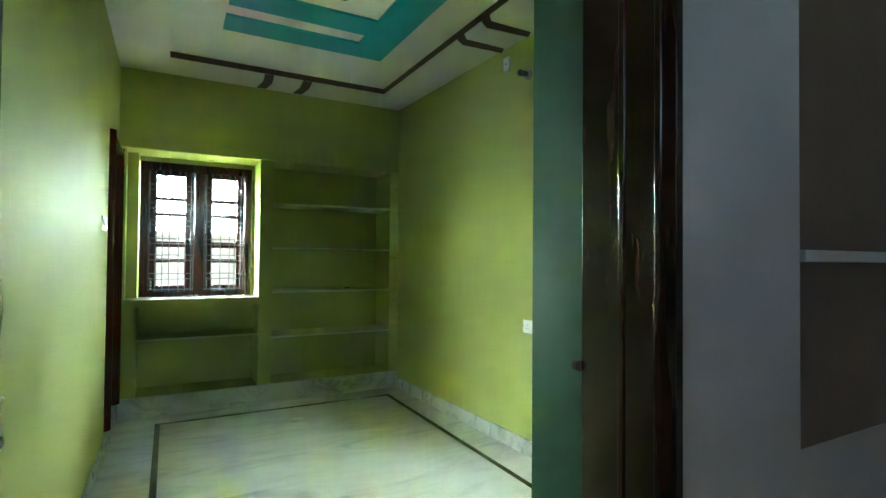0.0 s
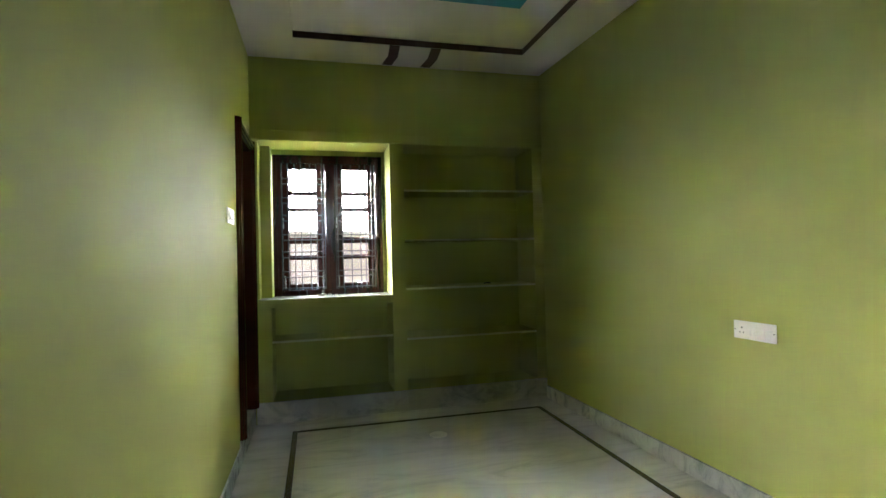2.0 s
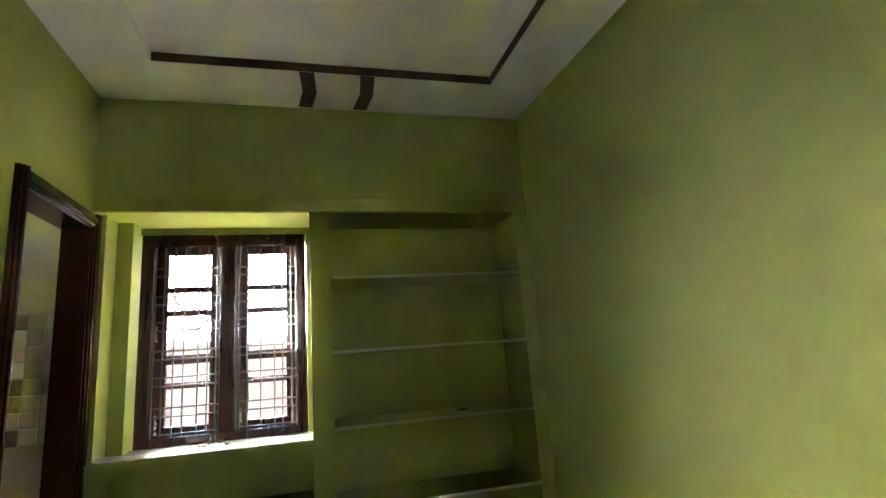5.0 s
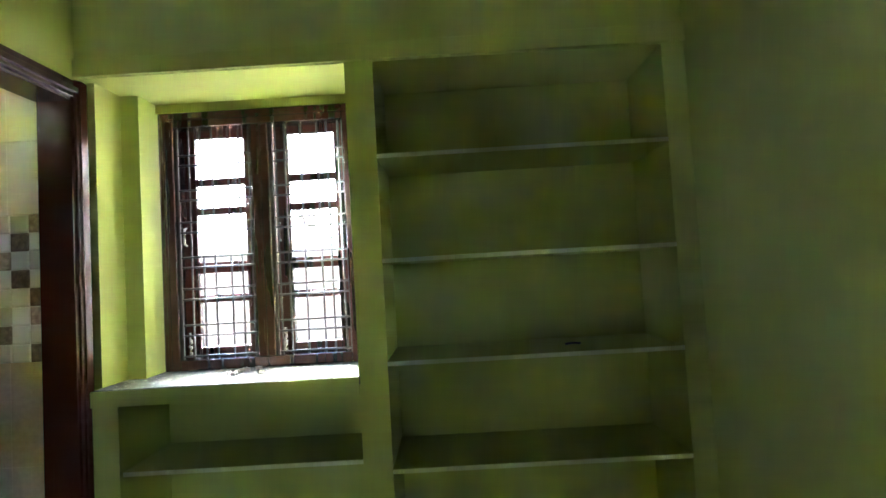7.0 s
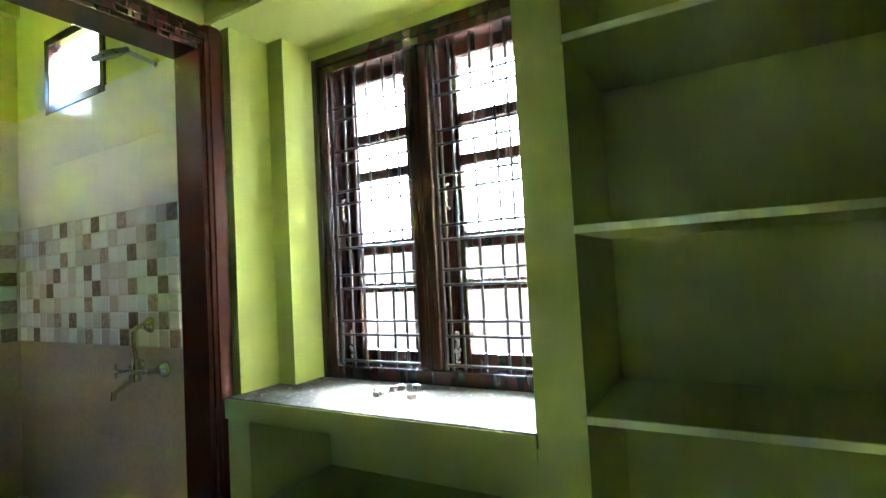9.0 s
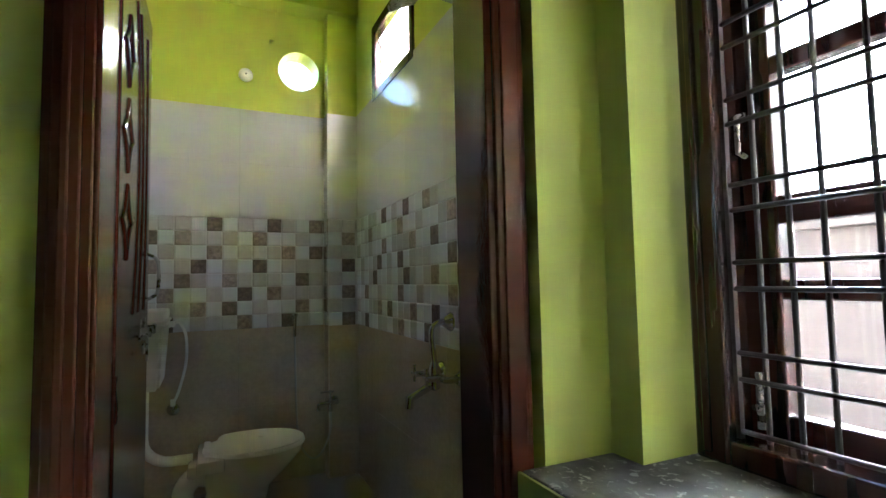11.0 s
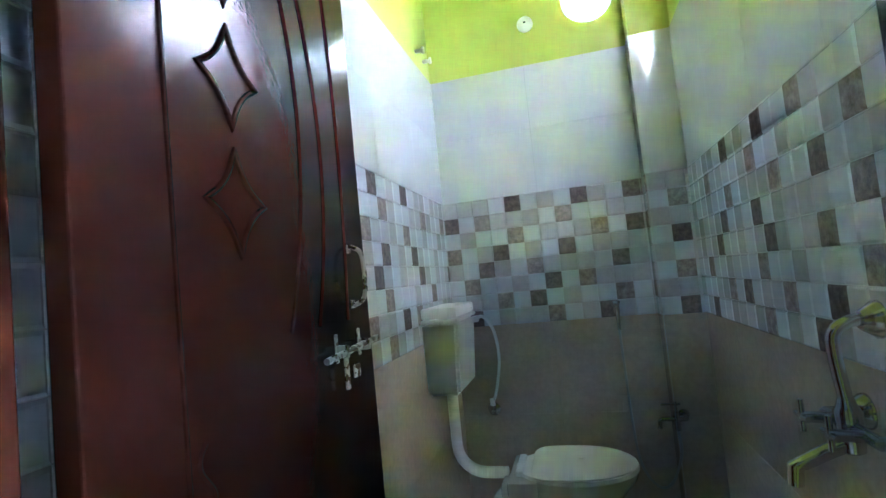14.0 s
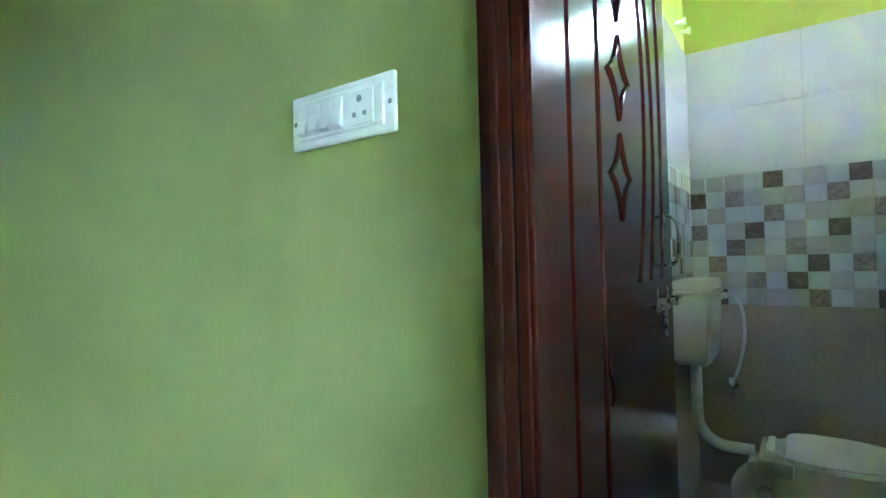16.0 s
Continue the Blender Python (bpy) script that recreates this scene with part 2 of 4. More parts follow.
def curve(pts, k=5):
    """A smooth line through points."""
    p = [Vector(q) for q in pts]
    p = [2 * p[0] - p[1]] + p + [2 * p[-1] - p[-2]]
    out = []
    for i in range(1, len(p) - 2):
        a, b, c, d = p[i - 1:i + 3]
        for j in range(k):
            t = j / k
            out.append(0.5 * (2 * b + (c - a) * t + (2 * a - 5 * b + 4 * c - d) * t * t + (3 * b - a - 3 * c + d) * t ** 3))
    return out + [p[-2]]


def lathe(bm, profile, m=Matrix(), seg=24):
    """A turned shape: profile of (radius, height) round the z axis of m."""
    rings = [[bm.verts.new(m @ Vector((r * math.cos(2 * math.pi * k / seg), r * math.sin(2 * math.pi * k / seg), h))) for k in range(seg)] for r, h in profile]
    for q, s in zip(rings, rings[1:]):
        for k in range(seg):
            bm.faces.new((q[k], q[(k + 1) % seg], s[(k + 1) % seg], s[k]))
    bm.faces.new(rings[0][::-1])
    bm.faces.new(rings[-1])
    return bm


def prism(bm, poly, z0, z1):
    """An upright prism over a flat outline."""
    a = [bm.verts.new((x, y, z0)) for x, y in poly]
    b = [bm.verts.new((x, y, z1)) for x, y in poly]
    n = len(poly)
    bm.faces.new(a[::-1])
    bm.faces.new(b)
    for i in range(n):
        bm.faces.new((a[i], a[(i + 1) % n], b[(i + 1) % n], b[i]))
    return bm


def mesh_of(name, bm, material, smooth=False):
    bmesh.ops.recalc_face_normals(bm, faces=bm.faces)
    me = bpy.data.meshes.new(name)
    bm.to_mesh(me)
    bm.free()
    me.materials.append(material)
    if smooth:
        me.shade_smooth()
        me.set_sharp_from_angle(angle=radians(38))
    return me


def part(name, bm, material, parent=None, label="", smooth=False):
    ob = new(name, mesh_of(name, bm, material, smooth))
    if parent:
        ob.parent = parent
    if label:
        tagged(ob, label)
    return ob


def thing(name, label, category, group="", kind="", at=(0, 0, 0)):
    ob = new(name)
    ob.empty_display_size = 0.1
    ob.location = at
    return tagged(ob, label, category, group, kind)


def setting(name, bm, material, label, category, smooth=False):
    return tagged(part(name, bm, material, None, "", smooth), label, category, "", "structure")


# ---------------------------------------------------------------- room shell
CEIL = 2.755
floor = setting("floor", B((-0.12, -4.18, -0.12, 2.6, 0.45, 0.0)), FLOORM, "polished white marble floor with grey veins", "floor")
hall_floor = setting("floor_hall", B((-1.6, -7.0, -0.12, 3.6, -4.18, 0.0)), FLOORM, "polished white marble floor of the hall", "floor")

wall_left = setting("wall_left", B((-0.12, -3.87, 0, 0, -0.715, 3.25), (-0.12, -0.715, 2.11, 0, 0.0, 3.25), (-0.12, 0.042, 0.0, 0.0, 0.345, 2.11)),
                    GREEN, "yellow-green painted wall beside the bathroom door", "wall")
def right_x(y):
    """The face of the right wall, which runs slightly out of square."""
    return 2.362 - 0.0343 * y


RIGHT_TURN = math.degrees(math.atan(0.0343))
wall_right = setting("wall_right", prism(bmesh.new(), [(right_x(0), 0.0), (right_x(-3.87), -3.87), (2.66, -3.87), (2.66, 0.0)], 0, 3.0), GREEN, "yellow-green painted plaster side wall", "wall")
wall_front = setting("wall_front", B((-0.12, -4.18, 0, 0.05, -3.87, 3.0), (0.99, -4.18, 0, 2.62, -3.87, 3.0), (0.05, -4.18, 2.15, 0.99, -3.87, 3.0)),
                     GREEN, "green wall with the room's entrance opening", "wall")
wall_back = setting("wall_back", B(
    (-0.12, 0.0, 2.125, 2.62, 0.56, 3.0),
    (0.0, 0.042, 0.0, 0.048, 0.20, 2.125),
    (-0.12, 0.20, 0.0, 0.125, 0.56, 2.125),
    (1.05, 0.0, 0.155, 1.16, 0.56, 2.125),
    (1.16, 0.37, 0.0, 2.62, 0.56, 2.125),
    (2.275, 0.0, 0.0, 2.62, 0.37, 2.125),
    (0.125, 0.345, 0.0, 1.05, 0.56, 0.912),
    (0.0, 0.0, 0.155, 0.135, 0.345, 0.892),
    (0.125, 0.327, 2.085, 1.05, 0.56, 2.125),
    (1.026, 0.327, 0.912, 1.05, 0.56, 2.085),
    (0.0, 0.004, 0.0, 1.16, 0.345, 0.155), (1.16, 0.004, 0.0, 2.275, 0.37, 0.155)),
    GREEN, "green back wall with recessed window and shelf niches", "wall")
lintel = setting("trim_lintel", B((0.0, -0.014, 2.128, 2.364, 0.0, 2.20), bev=0.004), GREEN, "green plaster lintel band over the niches", "trim")
jamb_reveal = setting("trim_jamb", B((0.98, -4.01, 0.0, 0.99, -3.872, 2.15)), TEAL, "green entrance reveal, coloured dark for its shade", "trim")

# marble skirting
def skirt(name, *b):
    return setting(name, B(*b, bev=0.003), BASEM, "grey veined marble skirting", "skirting")


skirt("baseboard_left", (0, -3.87, 0, 0.012, -0.718, 0.1))
setting("baseboard_right", prism(bmesh.new(), [(right_x(-0.015) - 0.012, -0.015), (right_x(-3.87) - 0.012, -3.87), (right_x(-3.87), -3.87), (right_x(-0.015), -0.015)], 0, 0.1), BASEM,
        "grey veined marble skirting", "skirting")
skirt("baseboard_front", (1.0, -3.87, 0, 2.48, -3.858, 0.1))
skirt("baseboard_back", (0.02, -0.010, 0, 1.045, 0.004, 0.16))
skirt("baseboard_back", (1.047, -0.014, 0, 1.165, 0.004, 0.16))
skirt("baseboard_back", (1.167, -0.010, 0, 2.36, 0.004, 0.16))

# inlaid floor strips
def strip(*b):
    return setting("floor_strip", B(b), STRIP, "dark brown stone strip inlaid in marble floor", "floor strip")


strip(0.281, -3.6, -0.01, 0.316, -0.232, 0.002)
strip(2.150, -3.6, -0.01, 2.185, -0.232, 0.002)
strip(0.316, -0.267, -0.01, 2.150, -0.232, 0.002)
strip(0.316, -3.6, -0.01, 2.150, -3.565, 0.002)

# false ceiling: border, raised middle, blue figure
RX0, RX1, RY0, RY1 = 0.339, 2.044, -3.44, -0.39
ceiling = setting("ceiling", B((-0.05, -3.9, CEIL, RX0, 0.02, 2.95), (RX1, -3.9, CEIL, 2.5, 0.02, 2.95), (RX0, RY1, CEIL, RX1, 0.02, 2.95), (RX0, -3.9, CEIL, RX1, RY0, 2.95),
                              (RX0, RY0, 2.803, RX1, RY1, 2.95)), WHITE, "off-white plaster false ceiling with raised middle", "ceiling")
for nm, b in (("ceiling_trim", (RX0, RY1 - 0.004, CEIL + 0.003, RX1, RY1, 2.803)), ("ceiling_trim", (RX1 - 0.004, RY0, CEIL + 0.003, RX1, RY1 - 0.004, 2.803)),
              ("ceiling_trim", (RX0, RY0, CEIL + 0.003, RX1 - 0.004, RY0 + 0.004, 2.803))):
    setting(nm, B(b), BROWN, "dark brown painted edge of the raised ceiling", "ceiling trim")
bm = bmesh.new()
BX0, BX1, BY0, BY1 = 0.645, 1.76, -2.75, -1.02
for b in ((BX0, BY1 - 0.225, BX1, BY1), (1.51, BY0 + 0.225, BX1, BY1 - 0.225), (BX0, BY0, BX1, BY0 + 0.225), (BX0, -1.62, 1.51, -1.395), (BX0, -2.37, 1.51, -2.15)):
    box(bm, b[0], b[1], 2.787, b[2], b[3], 2.806)
setting("ceiling_panel", bm, BLUE, "turquoise painted comb figure on the ceiling", "ceiling panel")


def stripe(pts, w):
    """A bent painted plaster bar lying under the ceiling."""
    bm = bmesh.new()
    for (a, b) in zip(pts, pts[1:]):
        a, b = Vector(a), Vector(b)
        d = (b - a).normalized()
        s = Vector((-d.y, d.x)) * w / 2
        prism(bm, [tuple(a - s), tuple(b - s), tuple(b + s), tuple(a + s)], CEIL - 0.006, CEIL + 0.004)
    return setting("ceiling_stripe", bm, BROWN, "short bent brown bar painted on the ceiling border", "ceiling trim")


for x in (1.05, 1.358):
    bm = prism(bmesh.new(), [(x - 0.037, RY1), (x + 0.037, RY1), (x + 0.052, -0.20), (x + 0.03, -0.03), (x - 0.045, -0.03), (x - 0.022, -0.20)], CEIL - 0.006, CEIL + 0.004)
    setting("ceiling_stripe", bm, BROWN, "short bent brown bar painted on the ceiling border", "ceiling trim")
for y in (-1.69, -1.99):
    bm = prism(bmesh.new(), [(RX1, y - 0.12), (RX1 + 0.05, y - 0.06), (2.40, y - 0.06), (2.43, y), (RX1 + 0.07, y + 0.02), (RX1, y - 0.03)], CEIL - 0.006, CEIL + 0.004)
    setting("ceiling_stripe", bm, BROWN, "short bent brown bar painted on the ceiling border", "ceiling trim")

hook = thing("fan_hook", "steel fan hook hanging from the ceiling panel", "fan hook", at=(1.2, -1.9, 2.803))
part("stem", tube(bmesh.new(), [(0, 0, 0.01), (0, 0, -0.03)], 0.006), STEEL, hook)
part("ring", tube(bmesh.new(), [(0.025 * math.cos(a * math.pi / 8), 0, -0.05 + 0.025 * math.sin(a * math.pi / 8)) for a in range(17)], 0.005), STEEL, hook)

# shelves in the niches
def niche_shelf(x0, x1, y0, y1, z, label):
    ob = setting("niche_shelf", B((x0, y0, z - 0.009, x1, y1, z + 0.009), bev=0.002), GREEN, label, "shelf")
    # thin strip coloured paler, as the front edge catches the room's light
    part("front_edge", B((x0 + 0.004, y0 - 0.003, z - 0.008, x1 - 0.004, y0 + 0.001, z + 0.008), bev=0.001), LITEDGE, ob, "front edge in paler green for the light it catches")


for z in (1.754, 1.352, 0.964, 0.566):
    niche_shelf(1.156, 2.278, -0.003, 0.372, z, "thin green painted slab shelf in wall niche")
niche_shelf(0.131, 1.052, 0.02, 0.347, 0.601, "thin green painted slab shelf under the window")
sill = setting("window_sill", B((0.043, -0.004, 0.892, 1.053, 0.349, 0.925), bev=0.003), SILLM, "dusty grey stone window sill with plaster stains", "window sill")
setting("trim_sill", B((0.0, -0.010, 0.862, 1.05, -0.004, 0.921)), GREEN, "green painted front edge of the window sill", "trim")

# ---------------------------------------------------------------- window
WY = 0.328
win = thing("window_1", "dark varnished two-leaf wooden window with iron grille", "window", kind="structure", at=(0.003, 0, -0.014))
part("window_frame", B((0.128, WY, 0.938, 0.195, WY + 0.075, 2.10), (0.962, WY, 0.938, 1.022, WY + 0.075, 2.10), (0.195, WY, 2.03, 0.962, WY + 0.075, 2.10),
                       (0.195, WY, 0.938, 0.962, WY + 0.075, 0.985), (0.545, WY, 0.985, 0.625, WY + 0.075, 2.03), bev=0.006), WOOD, win)
part("frame_moulding", B((0.150, WY - 0.008, 0.955, 0.165, WY + 0.002, 2.085), (0.992, WY - 0.008, 0.955, 1.006, WY + 0.002, 2.085), (0.578, WY - 0.008, 0.985, 0.592, WY + 0.002, 2.03),
                         (0.165, WY - 0.008, 2.06, 0.992, WY + 0.002, 2.074), bev=0.003), WOOD, win)
for x0, x1, vx in ((0.195, 0.545, (0.245, 0.30, 0.352, 0.425, 0.475, 0.522)), (0.625, 0.962, (0.645, 0.688, 0.762, 0.838, 0.882, 0.935))):
    grille = part("grille", B((x0, WY + 0.024, 0.985, x0 + 0.008, WY + 0.036, 2.03), (x1 - 0.008, WY + 0.024, 0.985, x1, WY + 0.036, 2.03)), IRON, win, "black iron security grille")
    for x in vx:
        part("bar", tube(bmesh.new(), [(x, WY + 0.04, 0.98), (x, WY + 0.04, 2.035)], 0.0048, 8), IRON, grille)
    for z in (0.998, 1.090, 1.137, 1.252, 1.300, 1.396, 1.442, 1.556, 1.602, 1.702, 1.748, 1.862, 1.908):
        part("bar", tube(bmesh.new(), [(x0 - 0.004, WY + 0.031, z), (x1 + 0.004, WY + 0.031, z)], 0.0048, 8), IRON, grille)
for x0, x1 in ((0.185, 0.550), (0.620, 0.972)):
    sx0, sx1, y0, y1 = x0, x1, WY + 0.078, WY + 0.112
    rails = [(0.945, 1.03), (1.232, 1.268), (1.367, 1.418), (1.637, 1.672), (1.773, 1.808), (1.995, 2.09)]
    sh = part("shutter", B((sx0, y0, 0.945, sx0 + 0.07, y1, 2.09), (sx1 - 0.07, y0, 0.945, sx1, y1, 2.09), *[(sx0 + 0.07, y0, a, sx1 - 0.07, y1, b) for a, b in rails], bev=0.004), WOOD, win, "glazed dark wooden shutter")
    for (a, b), (c, d) in zip(rails, rails[1:]):
        p = part("pane", B((sx0 + 0.065, y0 + 0.014, b - 0.005, sx1 - 0.065, y0 + 0.018, c + 0.005)), glass, sh)
        p.visible_shadow = False
    part("latch", tube(tube(bmesh.new(), [(sx0 + 0.03, y0 - 0.012, 1.0), (sx0 + 0.03, y0 - 0.012, 1.10)], 0.007), [(sx0 + 0.03, y0, 1.04), (sx0 + 0.03, y0 - 0.03, 1.04)], 0.006), STEEL, sh)
    part("pull_handle", tube(bmesh.new(), [(sx0 + 0.02, y0, 1.50), (sx0 + 0.02, y0 - 0.02, 1.505), (sx0 + 0.02, y0 - 0.02, 1.575), (sx0 + 0.02, y0, 1.58)], 0.005), STEEL, sh)
# sun shade above the window
setting("sun_shade", B((-0.4, 0.582, 2.16, 1.31, 0.92, 2.24)), BEIGEWALL, "concrete sun shade above the window outside", "sun shade")

# ---------------------------------------------------------------- outside
setting("ground", B((-40, 0.56, -0.5, 40, 60, -0.35)), SOIL, "dry bare ground outside", "ground")
setting("building_left", B((-10, 1.6, -0.4, -3.0, 1.9, 5.0)), PINK, "pink plastered side wall of the neighbouring building", "wall")
# unseen skin, added to stop the house lighting up the compound wall
setting("dark_outer_skin", B((-2.6, 0.562, -0.35, 1.32, 0.58, 0.90), (-2.6, 0.562, 0.90, -1.97, 0.58, 3.36), (-1.97, 0.562, 0.90, -1.285, 0.58, 2.285), (-1.97, 0.562, 2.765, -1.285, 0.58, 3.36),
                        (-1.285, 0.562, 0.90, 0.12, 0.58, 3.36), (0.12, 0.562, 2.13, 1.03, 0.58, 2.155), (0.12, 0.562, 2.245, 1.03, 0.58, 3.36), (1.03, 0.562, 0.90, 1.32, 0.58, 3.36)), ABSORB,
        "unseen dark skin added outside to cut light bounced off the house", "wall")
setting("wall_neighbour", B((-9, 3.2, -0.4, 9, 3.4, 1.56)), BEIGEWALL, "pale beige plaster compound wall outside the window", "wall")
setting("wall_coping", B((-9, 3.14, 1.56, 9, 3.46, 1.62), bev=0.01), BEIGEWALL, "plaster coping on the compound wall", "wall")
# unseen wall, added to keep sky light off the room's left wall
setting("sky_blocker_right", B((1.32, 0.57, -0.4, 1.5, 5.2, 6.5)), ABSORB, "unseen wall added outside to block sky from the right", "wall")
# added out of view so that its shadow covers the compound wall
setting("upper_shade_wall", B((-2.6, 0.40, 3.36, 3.6, 0.56, 6.6)), ABSORB, "unseen high wall added to shade the compound wall", "wall")
bm = bmesh.new()
ring = [(58 * math.sin(radians(a)), 58 * math.cos(radians(a))) for a in range(-80, 41, 15)]
prism(bm, ring + [(x * 1.002, y * 1.002) for x, y in ring[::-1]], 1, 36)
setting("backdrop", bm, SKYGLOW, "bright hazy white sky", "sky")


def tree(x, y, h, seed):
    rnd = random.Random(seed)
    t = thing("tree", "leafy green tree behind the compound wall", "tree", at=(x, y, -0.36))
    bm = bmesh.new()
    tube(bm, [(0, 0, 0), (0.05, 0.02, h * 0.25), (0.0, 0.05, h * 0.5), (0.1, 0, h * 0.75)], [0.13, 0.11, 0.08, 0.03], 10)
    ends = []
    for k in range(9):
        a = k * 2.4
        z = h * (0.38 + 0.05 * k)
        e = Vector((math.cos(a) * (0.9 + 0.4 * rnd.random()), math.sin(a) * (0.9 + 0.4 * rnd.random()), z + 0.5))
        tube(bm, [(0, 0, z - 0.3), e * 0.5 + Vector((0, 0, (z - 0.1) * 0.5)), e], [0.045, 0.03, 0.012], 6)
        ends.append(e)
    part("trunk", bm, BARK, t)
    bm = bmesh.new()
    for e in ends:
        for k in range(230):
            p = e + Vector((rnd.gauss(0, 0.42), rnd.gauss(0, 0.42), rnd.gauss(0.05, 0.32)))
            d = Vector((rnd.uniform(-1, 1), rnd.uniform(-1, 1), rnd.uniform(-0.6, 0.3))).normalized()
            s = d.cross(Vector((0, 0, 1))).normalized() * 0.035
            l = 0.09 + 0.05 * rnd.random()
            vs = [bm.verts.new(p), bm.verts.new(p + d * l * 0.5 + s), bm.verts.new(p + d * l), bm.verts.new(p + d * l * 0.5 - s)]
            bm.faces.new(vs)
    part("crown", bm, LEAF, t)


tree(-1.05, 7.2, 4.0, 3)

# ---------------------------------------------------------------- bathroom shell
BXB, BYL, BYR, BF = -2.44, -0.865, 0.345, 0.085
setting("floor_bathroom", B((-2.6, -1.0, -0.1, -0.12, 0.5, BF)), BATHF, "brown tiled raised bathroom floor", "floor")
setting("threshold", B((-0.12, -0.738, 0.0, 0.012, 0.042, 0.13), bev=0.003), BASEM, "grey marble step at the bathroom door", "door sill")


def round_hole_wall(bm, cy, cz, r, half, x0, x1, seg=32):
    """A square block of wall with a round hole through it."""
    def ring(x):
        c, s = [], []
        for k in range(seg):
            a = 2 * math.pi * (k + 0.5) / seg
            dy, dz = math.cos(a), math.sin(a)
            c.append(bm.verts.new((x, cy + r * dy, cz + r * dz)))
            f = half / max(abs(dy), abs(dz))
            s.append(bm.verts.new((x, cy + f * dy, cz + f * dz)))
        return c, s
    c0, s0 = ring(x0)
    c1, s1 = ring(x1)
    for k in range(seg):
        j = (k + 1) % seg
        bm.faces.new((c1[k], c1[j], s1[j], s1[k]))
        bm.faces.new((c0[k], s0[k], s0[j], c0[j]))
        bm.faces.new((c0[k], c0[j], c1[j], c1[k]))


HY, HZ, HR, HH = -0.004, 2.625, 0.126, 0.18
bm = B((-2.6, -1.0, 0, BXB, 0.5, HZ - HH), (-2.6, -1.0, HZ + HH, BXB, 0.5, 3.25), (-2.6, -1.0, HZ - HH, BXB, HY - HH, HZ + HH), (-2.6, HY + HH, HZ - HH, BXB, 0.5, HZ + HH))
round_hole_wall(bm, HY, HZ, HR, HH, -2.6, BXB)
setting("wall_bathroom_back", bm, YELLOW, "yellow-green bathroom wall with round vent hole", "wall")
setting("wall_bathroom_left", B((BXB, -1.0, 0, -0.12, BYL, 3.25)), YELLOW, "yellow-green bathroom wall above tiles", "wall")
VX0, VX1, VZ0, VZ1 = -1.95, -1.305, 2.305, 2.745
setting("wall_bathroom_right", B((BXB, BYR, 0, -0.12, 0.56, VZ0), (BXB, BYR, VZ1, -0.12, 0.56, 3.25), (BXB, BYR, VZ0, VX0, 0.56, VZ1), (VX1, BYR, VZ0, -0.12, 0.56, VZ1)), YELLOW,
        "yellow-green bathroom wall with high vent window", "wall")
setting("wall_bathroom_front", B((-0.126, BYL, BF, -0.121, -0.738, 3.25), (-0.126, 0.045, BF, -0.121, BYR, 3.25), (-0.126, -0.738, 2.12, -0.121, 0.045, 3.25)), YELLOW, "bathroom side of the door wall", "wall")
setting("ceiling_bathroom", B((-2.6, -1.0, 3.25, -0.12, 0.56, 3.35)), YELLOW, "yellow-green bathroom ceiling", "ceiling")
setting("beam_bathroom", B((BXB, BYL, 2.99, -2.28, BYR, 3.25)), YELLOW, "yellow-green beam across the bathroom ceiling", "beam")
CX0, CY0 = -2.33, 0.158
setting("wall_duct", B((BXB, CY0, BF, CX0, BYR, 2.99)), YELLOW, "boxed pipe duct in the bathroom corner", "wall")

# vent window
vent = thing("window_2", "small high dark wooden louvre window", "window", kind="structure")
part("window_frame", B((VX0, BYR - 0.012, VZ0, VX0 + 0.05, BYR + 0.06, VZ1), (VX1 - 0.05, BYR - 0.012, VZ0, VX1, BYR + 0.06, VZ1), (VX0 + 0.05, BYR - 0.012, VZ1 - 0.05, VX1 - 0.05, BYR + 0.06, VZ1),
                       (VX0 + 0.05, BYR - 0.012, VZ0, VX1 - 0.05, BYR + 0.06, VZ0 + 0.05), bev=0.005), WOOD, vent)
for k in range(5):
    z = VZ0 + 0.085 + 0.08 * k
    s = part("louvre", B((VX0 + 0.05, -0.0355, -0.003, VX1 - 0.05, 0.0355, 0.003)), frosted, vent)
    s.matrix_basis = pose(0, BYR + 0.035, z, -62, 0, 0)
for k in range(4):
    z = VZ0 + 0.13 + 0.085 * k
    part("bar", tube(bmesh.new(), [(VX0 + 0.05, BYR + 0.07, z), (VX1 - 0.05, BYR + 0.07, z)], 0.005, 6), IRON, vent)

# ---------------------------------------------------------------- bathroom door
dfr = thing("door_frame", "dark varnished wooden bathroom door frame", "door frame", kind="structure")
def post(name, y0, y1, z0, z1, inner):
    return part(name, B((-0.115, y0, z0, 0.018, y1, z1), (0.018, y0 + 0.012, z0, 0.030, y1 - 0.012, z1), (0.030, y0 + 0.024, z0, 0.037, y1 - 0.024, z1), bev=0.003), inner, dfr)
post("jamb", -0.715, -0.655, 0.13, 2.11, RED)
part("bead", B((-0.018, -0.656, 0.13, 0.016, -0.648, 2.025), bev=0.003), RED, dfr)
post("jamb", -0.046, 0.040, 0.13, 2.11, RED)
part("head", B((-0.115, -0.655, 2.025, 0.018, -0.046, 2.11), (0.018, -0.657, 2.037, 0.030, -0.044, 2.098), (0.030, -0.675, 2.055, 0.037, -0.028, 2.08), bev=0.004), WOOD, dfr)

# leaf, hinged at the far jamb and swung into the bathroom
leaf = thing("door_1", "open red-brown varnished wooden bathroom door with carved diamonds", "door", kind="structure", at=(-0.135, -0.675, 0))
LW = 0.745
door_leaf = part("door_leaf", B((-LW, -0.035, 0.12, -0.046, 0.0, 2.04), bev=0.003), RED, leaf)


def groove(pts, r=0.004):
    return tube(bmesh.new(), [(x, 0.0005, z) for x, z in pts], r, 8)


